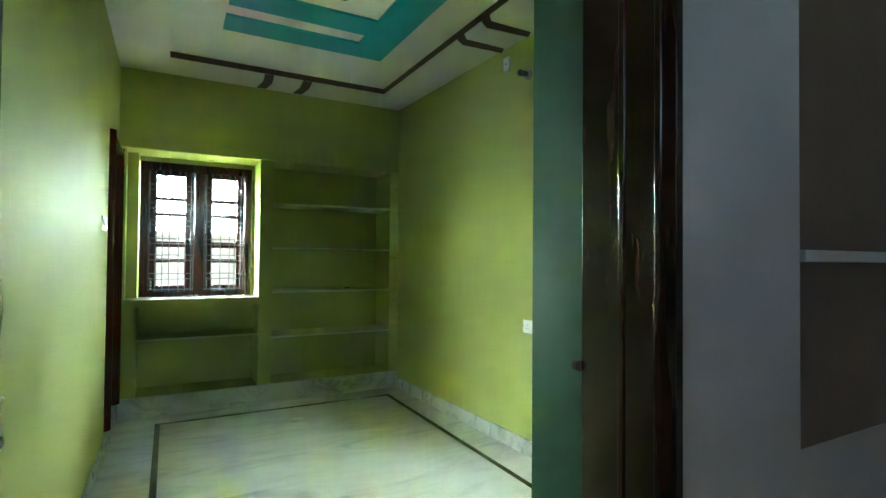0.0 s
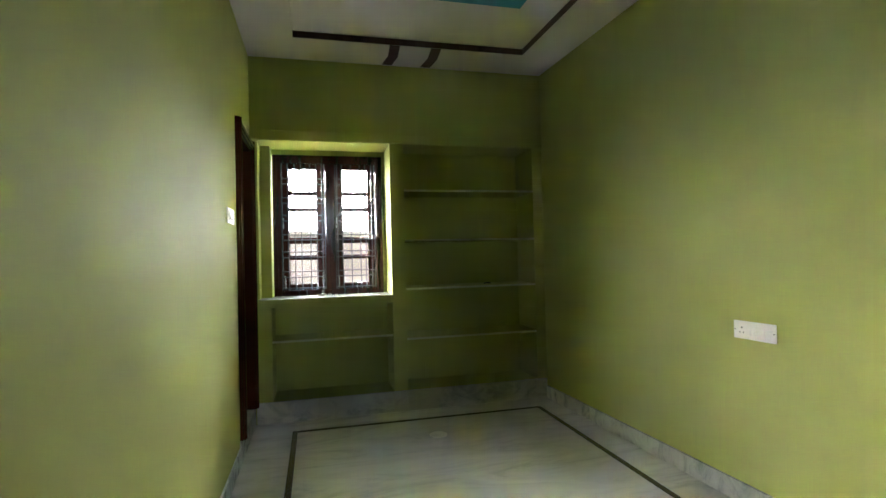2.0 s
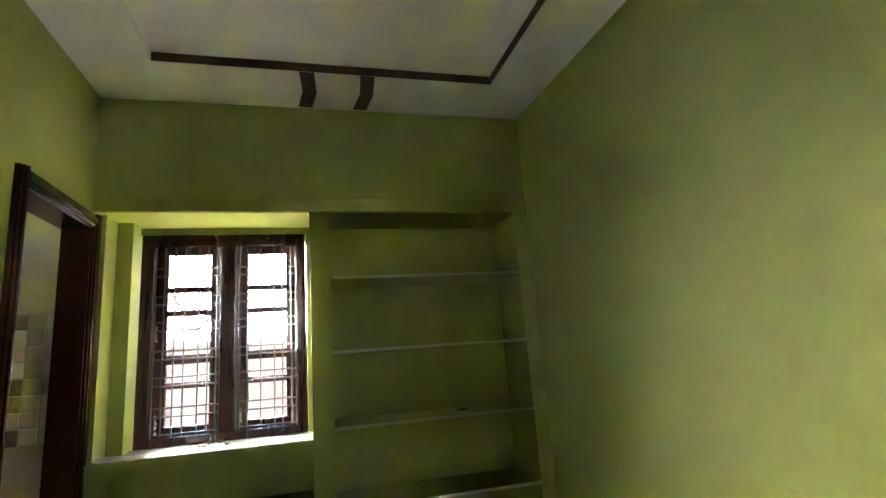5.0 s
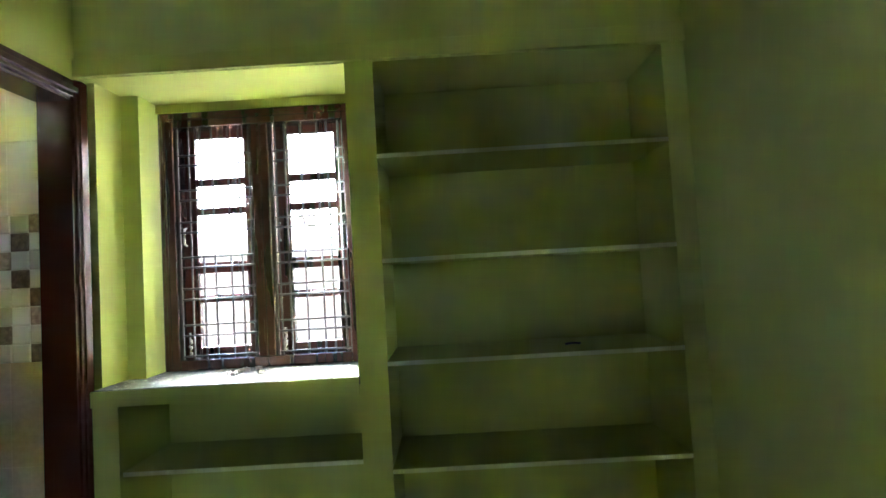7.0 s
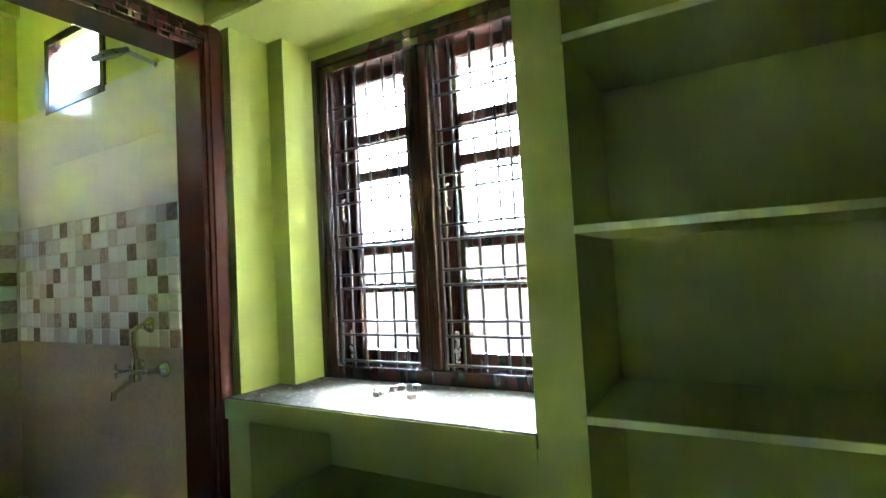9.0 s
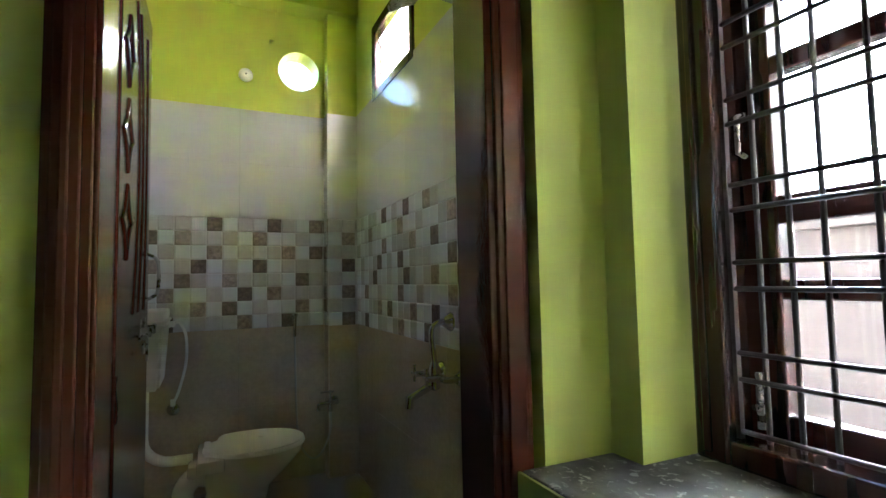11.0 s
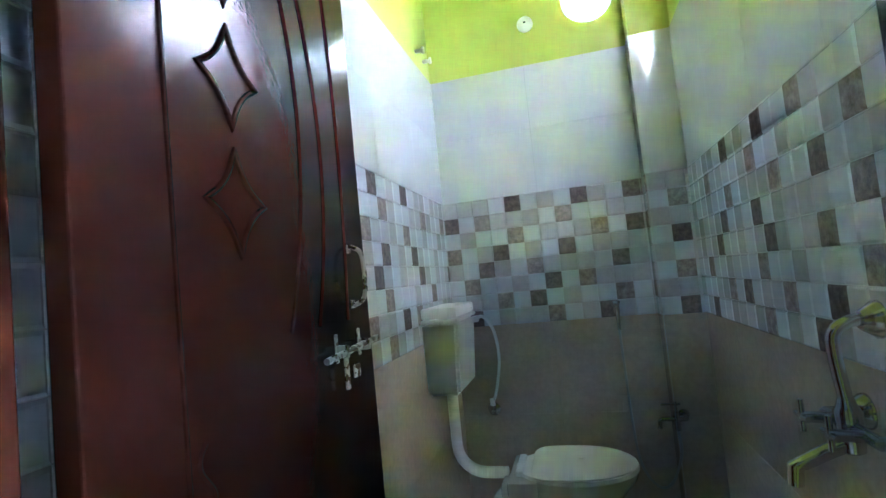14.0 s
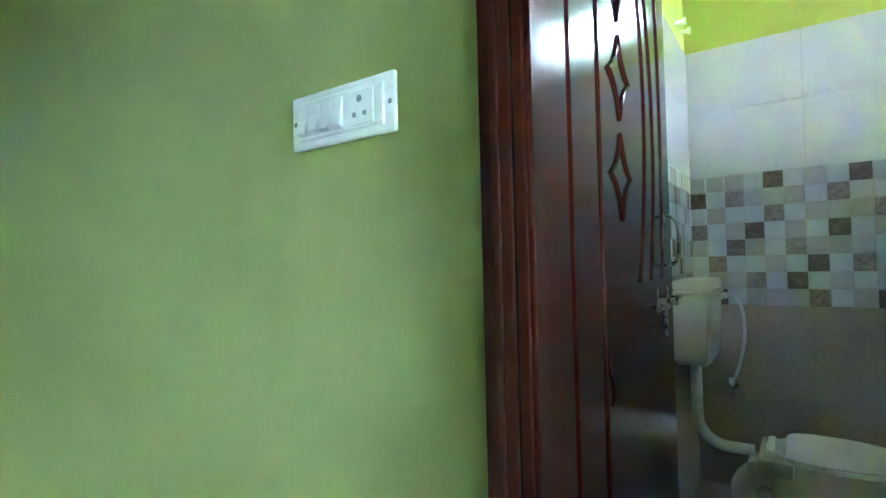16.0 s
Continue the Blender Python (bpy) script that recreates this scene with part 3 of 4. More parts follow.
def diamond(cx, cz, w, h):
    """A four-pointed star outline with hollow sides."""
    c = [(cx, cz + h), (cx - w, cz), (cx, cz - h), (cx + w, cz)]
    pts = []
    for i in range(4):
        (x0, z0), (x1, z1) = c[i], c[(i + 1) % 4]
        for k in range(9):
            t = k / 9
            mx, mz = cx + 0.02 * ((x0 + x1) / 2 - cx), cz + 0.02 * ((z0 + z1) / 2 - cz)
            pts.append(((1 - t) ** 2 * x0 + 2 * t * (1 - t) * (mx + (x0 + x1) / 2) / 2 + t * t * x1, (1 - t) ** 2 * z0 + 2 * t * (1 - t) * (mz + (z0 + z1) / 2) / 2 + t * t * z1))
    return pts + pts[:2]


for cz in (1.778, 1.590, 1.402):
    part("carving", groove(diamond(-0.301, cz, 0.067, 0.079), 0.0048), RED, leaf, "carved four-pointed diamond moulding", True)
part("moulding", groove([(-0.175, 0.2), (-0.175, 2.0)], 0.0035), RED, leaf, "", True)
for x, c, zm in ((-0.493, 0.56, 1.57), (-0.571, 0.52, 1.53), (-0.652, 0.16, 1.55)):
    part("moulding", groove([(x + c * (z - zm) ** 2, z) for z in [1.20 + 0.05 * i for i in range(16)]], 0.0036), RED, leaf, "curved carved moulding", True)
part("carving", groove([(-0.205 + 0.012 * math.sin(2 * math.pi * i / 12), 1.09 - 0.09 * i / 12) for i in range(13)], 0.003), RED, leaf, "carved wave moulding", True)
door_handle = part("pull_handle", tube(bmesh.new(), curve([(-0.66, 0.0, 1.352), (-0.66, 0.012, 1.350), (-0.66, 0.030, 1.335), (-0.66, 0.034, 1.29), (-0.66, 0.030, 1.245), (-0.66, 0.012, 1.230), (-0.66, 0, 1.228)], 3), 0.0048), STEEL, leaf, "steel pull handle", True)
for z in (1.347, 1.231):
    part("mount", B((-0.668, 0.0, z - 0.009, -0.652, 0.004, z + 0.009), bev=0.0015), STEEL, door_handle)
bolt = part("aldrop_bolt", tube(bmesh.new(), [(-0.496, 0.018, 1.137), (-0.735, 0.018, 1.150)], 0.0065), STEEL, leaf, "steel sliding aldrop bolt", True)
for x in (-0.57, -0.674):
    part("staple", B((x - 0.007, 0, 1.122, x + 0.007, 0.003, 1.178), (x - 0.005, 0.003, 1.132, x + 0.005, 0.027, 1.156), bev=0.002), STEEL, bolt)
part("hasp", B((-0.584, 0.014, 1.07, -0.568, 0.019, 1.135), bev=0.002), STEEL, bolt)
part("lock_plate", B((-0.668, 0.0, 1.080, -0.636, 0.004, 1.108), bev=0.002), STEEL, bolt)
for z in (0.55, 1.75):
    part("hinge", tube(bmesh.new(), [(-0.036, -0.012, z), (-0.036, -0.012, z + 0.1)], 0.009), STEEL, leaf)

# ---------------------------------------------------------------- switch plates
def switch_plate(label, w, h, rockers, socket_at=None):
    t = thing("switch_plate", label, "switch")
    part("plate", B((-w / 2, -0.012, -h / 2, w / 2, 0, h / 2), bev=0.004), PLAST, t)
    part("cover", B((-w / 2 + 0.018, -0.018, -h / 2 + 0.012, w / 2 - 0.018, -0.011, h / 2 - 0.012), bev=0.003), PLAST, t)
    for x in rockers:
        bm = bmesh.new()
        a = [bm.verts.new(v) for v in ((x - 0.0105, -0.017, 0.024), (x + 0.0105, -0.017, 0.024), (x + 0.0105, -0.017, -0.024), (x - 0.0105, -0.017, -0.024))]
        b = [bm.verts.new(v) for v in ((x - 0.0095, -0.0185, 0.023), (x + 0.0095, -0.0185, 0.023), (x + 0.0095, -0.030, -0.020), (x - 0.0095, -0.030, -0.020))]
        bm.faces.new(b)
        for i in range(4):
            bm.faces.new((a[i], a[(i + 1) % 4], b[(i + 1) % 4], b[i]))
        part("rocker", bm, PLAST, t)
    if socket_at is not None:
        so = part("socket", B((socket_at - 0.026, -0.021, -0.026, socket_at + 0.026, -0.016, 0.026), bev=0.003), PLAST, t)
        for dx, dz, r in ((0, 0.012, 0.005), (-0.010, -0.010, 0.0038), (0.010, -0.010, 0.0038)):
            part("pin_hole", lathe(bmesh.new(), [(r, 0), (r, 0.0015)], Matrix.Translation((socket_at + dx, -0.0212, dz)) @ pose(0, 0, 0, 90), 12), PINH, so)
    for sx in (-1, 1):
        part("screw", lathe(bmesh.new(), [(0.004, 0), (0.003, 0.0015)], Matrix.Translation((sx * (w / 2 - 0.009), -0.012, 0)) @ pose(0, 0, 0, 90), 12), STEEL, t)
    return t


sw = switch_plate("white switch plate with four switches and socket on green wall", 0.213, 0.085, (-0.073, -0.050, -0.023, 0.000), 0.046)
sw.matrix_basis = pose(0.0, -0.957, 1.472, 0, 0, 90)
sw.scale = (1, 0.65, 1)
sw2 = switch_plate("white switch plate with a row of switches and socket", 0.225, 0.085, (-0.02, 0.004, 0.028, 0.052, 0.076), -0.06)
sw2.matrix_basis = pose(right_x(-2.072), -2.072, 0.834, 0, 0, RIGHT_TURN - 90)
sw2.scale = (1, 0.7, 1)
so1 = thing("wall_socket", "small white socket plate high on green wall", "socket", at=(right_x(-1.765), -1.765, 2.64))
part("plate", B((-0.012, -0.035, -0.05, 0, 0.035, 0.05), bev=0.004), PLAST, so1)
part("pin_hole", B((-0.0135, -0.006, -0.006, -0.0115, 0.006, 0.006)), DARK, so1)
so2 = thing("conduit_end", "white conduit end with dark bulb holder on wall", "conduit", at=(right_x(-1.995), -1.995, 2.50))
part("base", lathe(bmesh.new(), [(0.030, 0), (0.030, 0.008), (0.016, 0.014)], pose(0, 0, 0, 0, -90, 0)), PLAST, so2)
part("holder", lathe(bmesh.new(), [(0.016, 0.012), (0.018, 0.05), (0.021, 0.075), (0.019, 0.078)], pose(0, 0, 0, 0, -90, 0)), IRON, so2)

# ---------------------------------------------------------------- entrance door and hall
entry_frame = thing("entrance_frame", "very dark varnished wooden entrance door frame", "door frame", kind="structure")
part("jamb", B((0.974, -4.195, 0, 0.989, -4.012, 2.15), bev=0.0012), WOOD, entry_frame)
for y0, y1 in ((-4.172, -4.160), (-4.105, -4.093)):
    part("bead", B((0.971, y0, 0, 0.975, y1, 2.15), bev=0.0015), WOOD, entry_frame)
part("jamb", B((0.0, -4.195, 0, 0.072, -4.07, 2.15), bev=0.006), WOOD, entry_frame)
part("head", B((0.072, -4.195, 2.08, 0.973, -4.012, 2.15), bev=0.006), WOOD, entry_frame)
part("strike", lathe(bmesh.new(), [(0.009, 0), (0.009, 0.010), (0.006, 0.013)], Matrix.Translation((0.972, -4.010, 1.095)) @ pose(0, 0, 0, -90)), IRON, entry_frame)

ed = thing("door_2", "open glossy dark walnut entrance door with pale flower inlay", "door", kind="structure", at=(0.062, -4.06, 0))
ed.rotation_euler = (0, 0, radians(1.2))
EL = 0.74
part("door_leaf", B((-0.035, 0, 0.012, 0.0, EL, 2.07), bev=0.002), LAMIN, ed)


def inlay(pts, w=0.007, closed=True, mat_=None, name="inlay"):
    """A flat band inlaid along an outline on the leaf's face."""
    bm = bmesh.new()
    n = len(pts)
    rows = []
    for i in range(n):
        a, b = (pts[(i - 1) % n], pts[(i + 1) % n]) if closed else (pts[max(0, i - 1)], pts[min(n - 1, i + 1)])
        d = Vector((b[0] - a[0], b[1] - a[1]))
        d = d.normalized() if d.length > 1e-6 else Vector((1, 0))
        s = Vector((-d.y, d.x)) * w / 2
        p = Vector(pts[i])
        rows.append((bm.verts.new((0.0012, *(p + s))), bm.verts.new((0.0012, *(p - s)))))
    for i in range(n if closed else n - 1):
        q, r = rows[i], rows[(i + 1) % n]
        bm.faces.new((q[0], q[1], r[1], r[0]))
    g = bmesh.ops.extrude_face_region(bm, geom=list(bm.faces))
    bmesh.ops.translate(bm, vec=(-0.002, 0, 0), verts=[v for v in g["geom"] if isinstance(v, bmesh.types.BMVert)])
    return part(name, bm, mat_ or INLAY, ed)


def petal(y0, z0, y1, z1, width, round_tip=False):
    """The outline of a drop-shaped petal from its round end to its tip."""
    d = Vector((y1 - y0, z1 - z0))
    n = Vector((-d.y, d.x)).normalized()
    out = []
    for k in range(28):
        a = 2 * math.pi * k / 28
        u = (1 - math.cos(a)) / 2
        w = math.sqrt(u * (1 - u)) if round_tip else 1.3 * math.sqrt(u) * (1 - u)
        p = Vector((y0, z0)) + d * u + n * (w * width * (1 if k < 14 else -1))
        out.append((p.x, p.y))
    return out


def field(pts, material, name, x=0.0006):
    bm = bmesh.new()
    vs = [bm.verts.new((x, a, b)) for a, b in pts]
    bm.faces.new(vs)
    g = bmesh.ops.extrude_face_region(bm, geom=list(bm.faces))
    bmesh.ops.translate(bm, vec=(-0.002, 0, 0), verts=[v for v in g["geom"] if isinstance(v, bmesh.types.BMVert)])
    return part(name, bm, material, ed)


# tan fields with dark petals towards the hinge side, drop petals towards the latch side
field([(0.02, 1.22), (0.36, 1.22), (0.395, 1.30), (0.405, 1.42), (0.385, 1.60), (0.30, 1.80), (0.02, 1.95)], TAN, "tan_field")
field([(0.02, 0.25), (0.30, 0.30), (0.37, 0.60), (0.405, 0.88), (0.42, 1.0), (0.02, 1.02)], TAN, "tan_field")
for a in ((0.26, 1.26, 0.37, 1.47, 0.12), (0.10, 1.46, 0.20, 1.76, 0.15), (0.12, 0.62, 0.26, 0.88, 0.14), (0.20, 0.32, 0.30, 0.54, 0.11)):
    p = petal(*a)
    field(p, PETAL, "dark_petal", 0.0016)
    inlay(p, 0.008)
p = petal(0.405, 1.01, 0.405, 1.11, 0.085, True)
field(p, PETAL, "dark_petal", 0.0016)
inlay(p, 0.006)
for a in ((0.548, 1.275, 0.503, 1.41, 0.085), (0.596, 1.275, 0.627, 1.155, 0.085), (0.485, 1.045, 0.557, 1.19, 0.09), (0.60, 1.60, 0.66, 1.74, 0.085), (0.56, 0.62, 0.50, 0.76, 0.09), (0.62, 0.56, 0.68, 0.69, 0.08)):
    field(petal(*a), PETAL, "dark_petal", 0.0004)
    inlay(petal(*a), 0.005)
for a in ((0.645, 1.272, 0.645, 1.372, 0.095, True), (0.50, 0.955, 0.50, 1.045, 0.09, True)):
    field(petal(*a), PETAL, "dark_petal", 0.0004)
    inlay(petal(*a), 0.005)
inlay([(0.30, 1.98), (0.385, 1.66), (0.417, 1.50), (0.443, 1.36), (0.428, 1.235), (0.40, 1.16), (0.36, 1.12)], 0.022, False)
inlay([(0.02, 1.21), (0.20, 1.20), (0.33, 1.22), (0.385, 1.16)], 0.018, False)
inlay([(0.548, 1.262), (0.50, 1.232), (0.465, 1.195), (0.424, 1.13)], 0.006, False)
inlay([(0.31, 0.25), (0.38, 0.56), (0.42, 0.86), (0.425, 1.0)], 0.012, False)
inlay([(0.46, 0.50), (0.52, 0.57), (0.55, 0.62)], 0.006, False)
pull = part("pull_handle", B((0.0, 0.662, 1.088, 0.006, 0.682, 1.108), (0.0, 0.662, 1.225, 0.006, 0.682, 1.245), bev=0.002), CHROME, ed, "chrome pull handle")
part("grip", tube(bmesh.new(), [(0.003, 0.672, 1.098), (0.011, 0.69, 1.106), (0.014, 0.695, 1.165), (0.011, 0.69, 1.227), (0.003, 0.672, 1.235)], 0.007, 8), CHROME, pull)
ebolt = part("aldrop_bolt", tube(bmesh.new(), [(0.014, 0.465, 0.955), (0.014, 0.715, 0.985)], 0.008), CHROME, ed, "chrome sliding aldrop bolt", True)
for y, z in ((0.555, 0.965), (0.675, 0.978)):
    part("staple", B((0.0, y - 0.009, z - 0.028, 0.004, y + 0.009, z + 0.036), (0.004, y - 0.007, z - 0.012, 0.024, y + 0.007, z + 0.012), bev=0.003), CHROME, ebolt)
part("hasp", B((0.012, 0.605, 0.86, 0.018, 0.632, 0.972), bev=0.003), CHROME, ebolt)
part("rim_lock", B((0.0, 0.665, 0.877, 0.016, 0.732, 0.932), bev=0.004), STEEL, ed, "dark square rim lock plate")
part("keyhole", lathe(bmesh.new(), [(0.012, 0), (0.012, 0.006), (0.008, 0.008)], Matrix.Translation((0.016, 0.70, 0.905)) @ pose(0, 0, 0, 0, 90, 0), 16), CHROME, ed)
for z in (0.3, 1.75):
    part("hinge", tube(bmesh.new(), [(0.004, -0.006, z), (0.004, -0.006, z + 0.1)], 0.008), STEEL, ed)

# hall: plain white walls with a brown shelf niche beside the entrance
NX0, NX1, NZ0, NZ1 = 1.30, 2.6, 0.955, 2.2
setting("wall_hall_front", B((0.99, -4.19, 0, NX0, -4.181, 3.0), (NX0, -4.19, 0, 3.6, -4.181, NZ0), (NX0, -4.19, NZ1, 3.6, -4.181, 3.0), (NX1, -4.19, NZ0, 3.6, -4.181, NZ1), (-1.6, -4.19, 0, -0.001, -4.181, 3.0),
                             (-0.001, -4.19, 2.152, 0.99, -4.181, 3.0)), HALLW, "white painted hall wall round the entrance", "wall")
setting("wall_hall_left", B((-1.72, -7.0, 0, -1.6, -4.18, 3.0)), HALLW, "white painted hall side wall", "wall")
setting("wall_hall_right", B((3.6, -7.0, 0, 3.72, -4.18, 3.0)), HALLW, "white painted hall side wall", "wall")
# opening behind the view, made up to let some daylight into the hall
HX0, HX1, HZ0, HZ1 = 0.30, 1.15, 2.2, 2.6
setting("wall_hall_back", B((-1.6, -7.12, 0, 3.6, -7.0, HZ0), (-1.6, -7.12, HZ1, 3.6, -7.0, 3.0), (-1.6, -7.12, HZ0, HX0, -7.0, HZ1), (HX1, -7.12, HZ0, 3.6, -7.0, HZ1)), HALLW, "white painted hall wall with an unseen opening added for light", "wall")
# added slab, never in view: blocks direct sun from the hall opening
setting("sun_shade", B((0.25, -7.70, 2.62, 1.20, -7.122, 2.70)), BEIGEWALL, "unseen slab added outside to keep sun out of the hall opening", "sun shade")
setting("ceiling_hall", B((-1.6, -7.0, 2.95, 3.6, -4.18, 3.05)), WHITE, "white hall ceiling", "ceiling")
setting("wall_niche", B((NX0, -4.186, NZ0, NX1, -4.1805, NZ1)), NICHE, "brown laminate back of the hall shelf niche", "niche")
setting("niche_shelf", B((NX0 + 0.005, -4.197, 1.275, NX1, -4.187, 1.296), bev=0.002), HALLW, "white shelf edge in the hall niche", "shelf")

# ---------------------------------------------------------------- bathroom fittings
cis = thing("cistern", "ivory plastic low-level flush cistern hung on tiled wall", "cistern", at=(-2.015, -0.857, 0.805))
bm = bmesh.new()
lo = [(-0.160, 0.0), (0.172, 0.0), (0.172, 0.138), (-0.160, 0.138)]
hi = [(-0.18, 0.0), (0.188, 0.0), (0.188, 0.157), (-0.18, 0.157)]
va = [bm.verts.new((x, y, -0.02)) for x, y in lo]
vb = [bm.verts.new((x, y, 0.285)) for x, y in hi]
bm.faces.new(va[::-1])
bm.faces.new(vb)
for i in range(4):
    bm.faces.new((va[i], va[(i + 1) % 4], vb[(i + 1) % 4], vb[i]))
bmesh.ops.bevel(bm, geom=list(bm.edges), offset=0.014, segments=3, affect='EDGES')
part("tank", bm, PVC, cis, "", True)
part("lid", B((-0.188, 0.0, 0.28, 0.196, 0.165, 0.298), (-0.180, 0.004, 0.298, 0.188, 0.157, 0.345), bev=0.010), PVC, cis, "", True)
part("side_nut", lathe(bmesh.new(), [(0.016, 0), (0.016, 0.018), (0.010, 0.03)], Matrix.Translation((-0.14, 0.155, 0.262)) @ pose(0, 0, 0, -90)), PLAST, cis)

pipe = thing("flush_pipe", "ivory plastic flush pipe bent to the toilet", "pipe", at=(-2.0, -0.795, 0.805))
pts = [(0, 0, 0.012), (0, 0, -0.265)] + [(0, 0.12 - 0.12 * math.cos(a), -0.265 - 0.12 * math.sin(a)) for a in [math.pi / 2 * k / 6 for k in range(1, 7)]] + [(0, 0.215, -0.385)]
part("tube", tube(bmesh.new(), pts, 0.024, 14), PVC, pipe, "", True)
part("collar", lathe(bmesh.new(), [(0.036, -0.03), (0.036, 0.0), (0.028, 0.004)], Matrix.Translation((0, 0, 0.0))), PVC, pipe)

toi = thing("toilet", "ivory ceramic toilet with closed lid on bathroom floor", "toilet", at=(-1.95, -0.47, BF))


def oval(cy, z, rx, ry, n=32, flat=0.0):
    out = []
    for k in range(n):
        a = 2 * math.pi * k / n
        x, y = rx * math.cos(a), ry * math.sin(a)
        if y < 0 and flat:
            x = rx * math.copysign(abs(math.cos(a)) ** (1 - 2.6 * flat), x)
            y = -(1 - flat) * ry * abs(math.sin(a)) ** (1 - 1.5 * flat)
        out.append((x, cy + y, z))
    return out


def loft(sections):
    bm = bmesh.new()
    rows = [[bm.verts.new(p) for p in s] for s in sections]
    n = len(rows[0])
    for q, s in zip(rows, rows[1:]):
        for k in range(n):
            bm.faces.new((q[k], q[(k + 1) % n], s[(k + 1) % n], s[k]))
    bm.faces.new(rows[0][::-1])
    bm.faces.new(rows[-1])
    return bm


part("bowl", loft([oval(0.08, 0.0, 0.12, 0.19), oval(0.08, 0.03, 0.115, 0.18), oval(0.08, 0.10, 0.095, 0.145), oval(0.10, 0.18, 0.10, 0.15), oval(0.14, 0.27, 0.145, 0.21), oval(0.165, 0.335, 0.175, 0.24), oval(0.17, 0.365, 0.18, 0.245)]), CERAM, toi, "", True)
part("seat", loft([oval(0.175, 0.366, 0.182, 0.238), oval(0.175, 0.372, 0.188, 0.243), oval(0.175, 0.385, 0.186, 0.241)]), PLAST, toi, "", True)
part("lid", loft([oval(0.172, 0.387, 0.183, 0.238, flat=0.29), oval(0.172, 0.394, 0.186, 0.241, flat=0.29), oval(0.172, 0.404, 0.17, 0.225, flat=0.29), oval(0.172, 0.409, 0.12, 0.17, flat=0.29)]), PLAST, toi, "", True)
part("ledge", B((-0.16, -0.09, 0.31, 0.16, 0.03, 0.372), (-0.07, -0.13, 0.27, 0.07, -0.05, 0.33), bev=0.012), CERAM, toi, "", True)
part("trap", tube(bmesh.new(), curve([(0, -0.02, 0.25), (0, -0.10, 0.26), (0, -0.15, 0.19), (0, -0.13, 0.09), (0, -0.12, 0.002)]), 0.05, 16), CERAM, toi, "curved ceramic trap behind the bowl", True)
part("button", lathe(bmesh.new(), [(0.012, 0.408), (0.012, 0.412), (0.008, 0.413)], Matrix.Translation((0, 0.20, 0)), 16), PLAST, toi)
part("hinge", B((-0.10, -0.06, 0.372, 0.10, -0.03, 0.395), bev=0.006), PLAST, toi)

hose = thing("inlet_hose", "white flexible inlet hose from valve to cistern", "hose", at=(-2.13, -0.70, 1.075))
part("hose", tube(bmesh.new(), curve([(0.02, 0.02, 0), (-0.04, 0.05, -0.005), (-0.14, 0.075, -0.09), (-0.22, 0.072, -0.24), (-0.26, 0.035, -0.40), (-0.27, 0.008, -0.46)]), 0.0075, 10), PLAST, hose, "", True)
part("nut", lathe(bmesh.new(), [(0.013, 0), (0.013, 0.035)], Matrix.Translation((-0.27, 0.008, -0.475)), 8), PLAST, hose)
cv = thing("angle_valve", "chrome angle valve on tiled wall under cistern", "valve", at=(BXB + 0.006, -0.692, 0.575))
part("flange", lathe(bmesh.new(), [(0.034, 0), (0.032, 0.007), (0.015, 0.013)], pose(0, 0, 0, 0, 90, 0)), CHROME, cv, "", True)
part("body", tube(tube(bmesh.new(), [(0.005, 0, 0), (0.05, 0, 0)], 0.010), [(0.03, 0, 0), (0.03, 0, 0.03)], 0.009), CHROME, cv, "", True)

hs = thing("health_faucet", "chrome hand spray with hose on tiled wall", "hand spray", at=(BXB + 0.006, -0.036, 1.04))
part("holder", B((0, -0.014, -0.02, 0.022, 0.014, 0.02), bev=0.004), CHROME, hs)
part("head", tube(bmesh.new(), [(0.03, 0, -0.10), (0.032, 0, 0.01), (0.045, 0, 0.035)], [0.008, 0.011, 0.017], 12), CHROME, hs, "", True)
part("hose", tube(bmesh.new(), curve([(0.03, 0, -0.10), (0.03, 0.01, -0.55), (0.04, 0.03, -0.74), (0.06, 0.09, -0.83), (0.09, 0.15, -0.80), (0.16, 0.19, -0.65), (0.175, 0.186, -0.545)]), 0.006, 8), HOSEM, hs, "", True)
sv = thing("stop_tap", "chrome two-way stop tap in bathroom corner", "tap", at=(CX0 + 0.006, 0.19, 0.55))
part("flange", lathe(bmesh.new(), [(0.026, 0), (0.024, 0.006), (0.012, 0.010)], pose(0, 0, 0, 0, 90, 0)), CHROME, sv, "", True)
part("body", tube(tube(bmesh.new(), [(0.005, 0, 0), (0.06, 0, 0), (0.065, -0.05, 0.0)], 0.013), [(0.065, -0.04, 0.03), (0.065, -0.04, -0.05)], 0.013), CHROME, sv, "", True)
part("outlet", tube(bmesh.new(), [(0.065, -0.05, 0.0), (0.066, -0.10, 0.0), (0.066, -0.112, -0.008), (0.066, -0.113, -0.04)], 0.010), CHROME, sv, "", True)
part("lever", tube(tube(bmesh.new(), [(0.065, -0.04, 0.03), (0.065, -0.04, 0.075)], 0.006), [(0.065, -0.10, 0.065), (0.065, -0.02, 0.065)], 0.005), CHROME, sv, "", True)

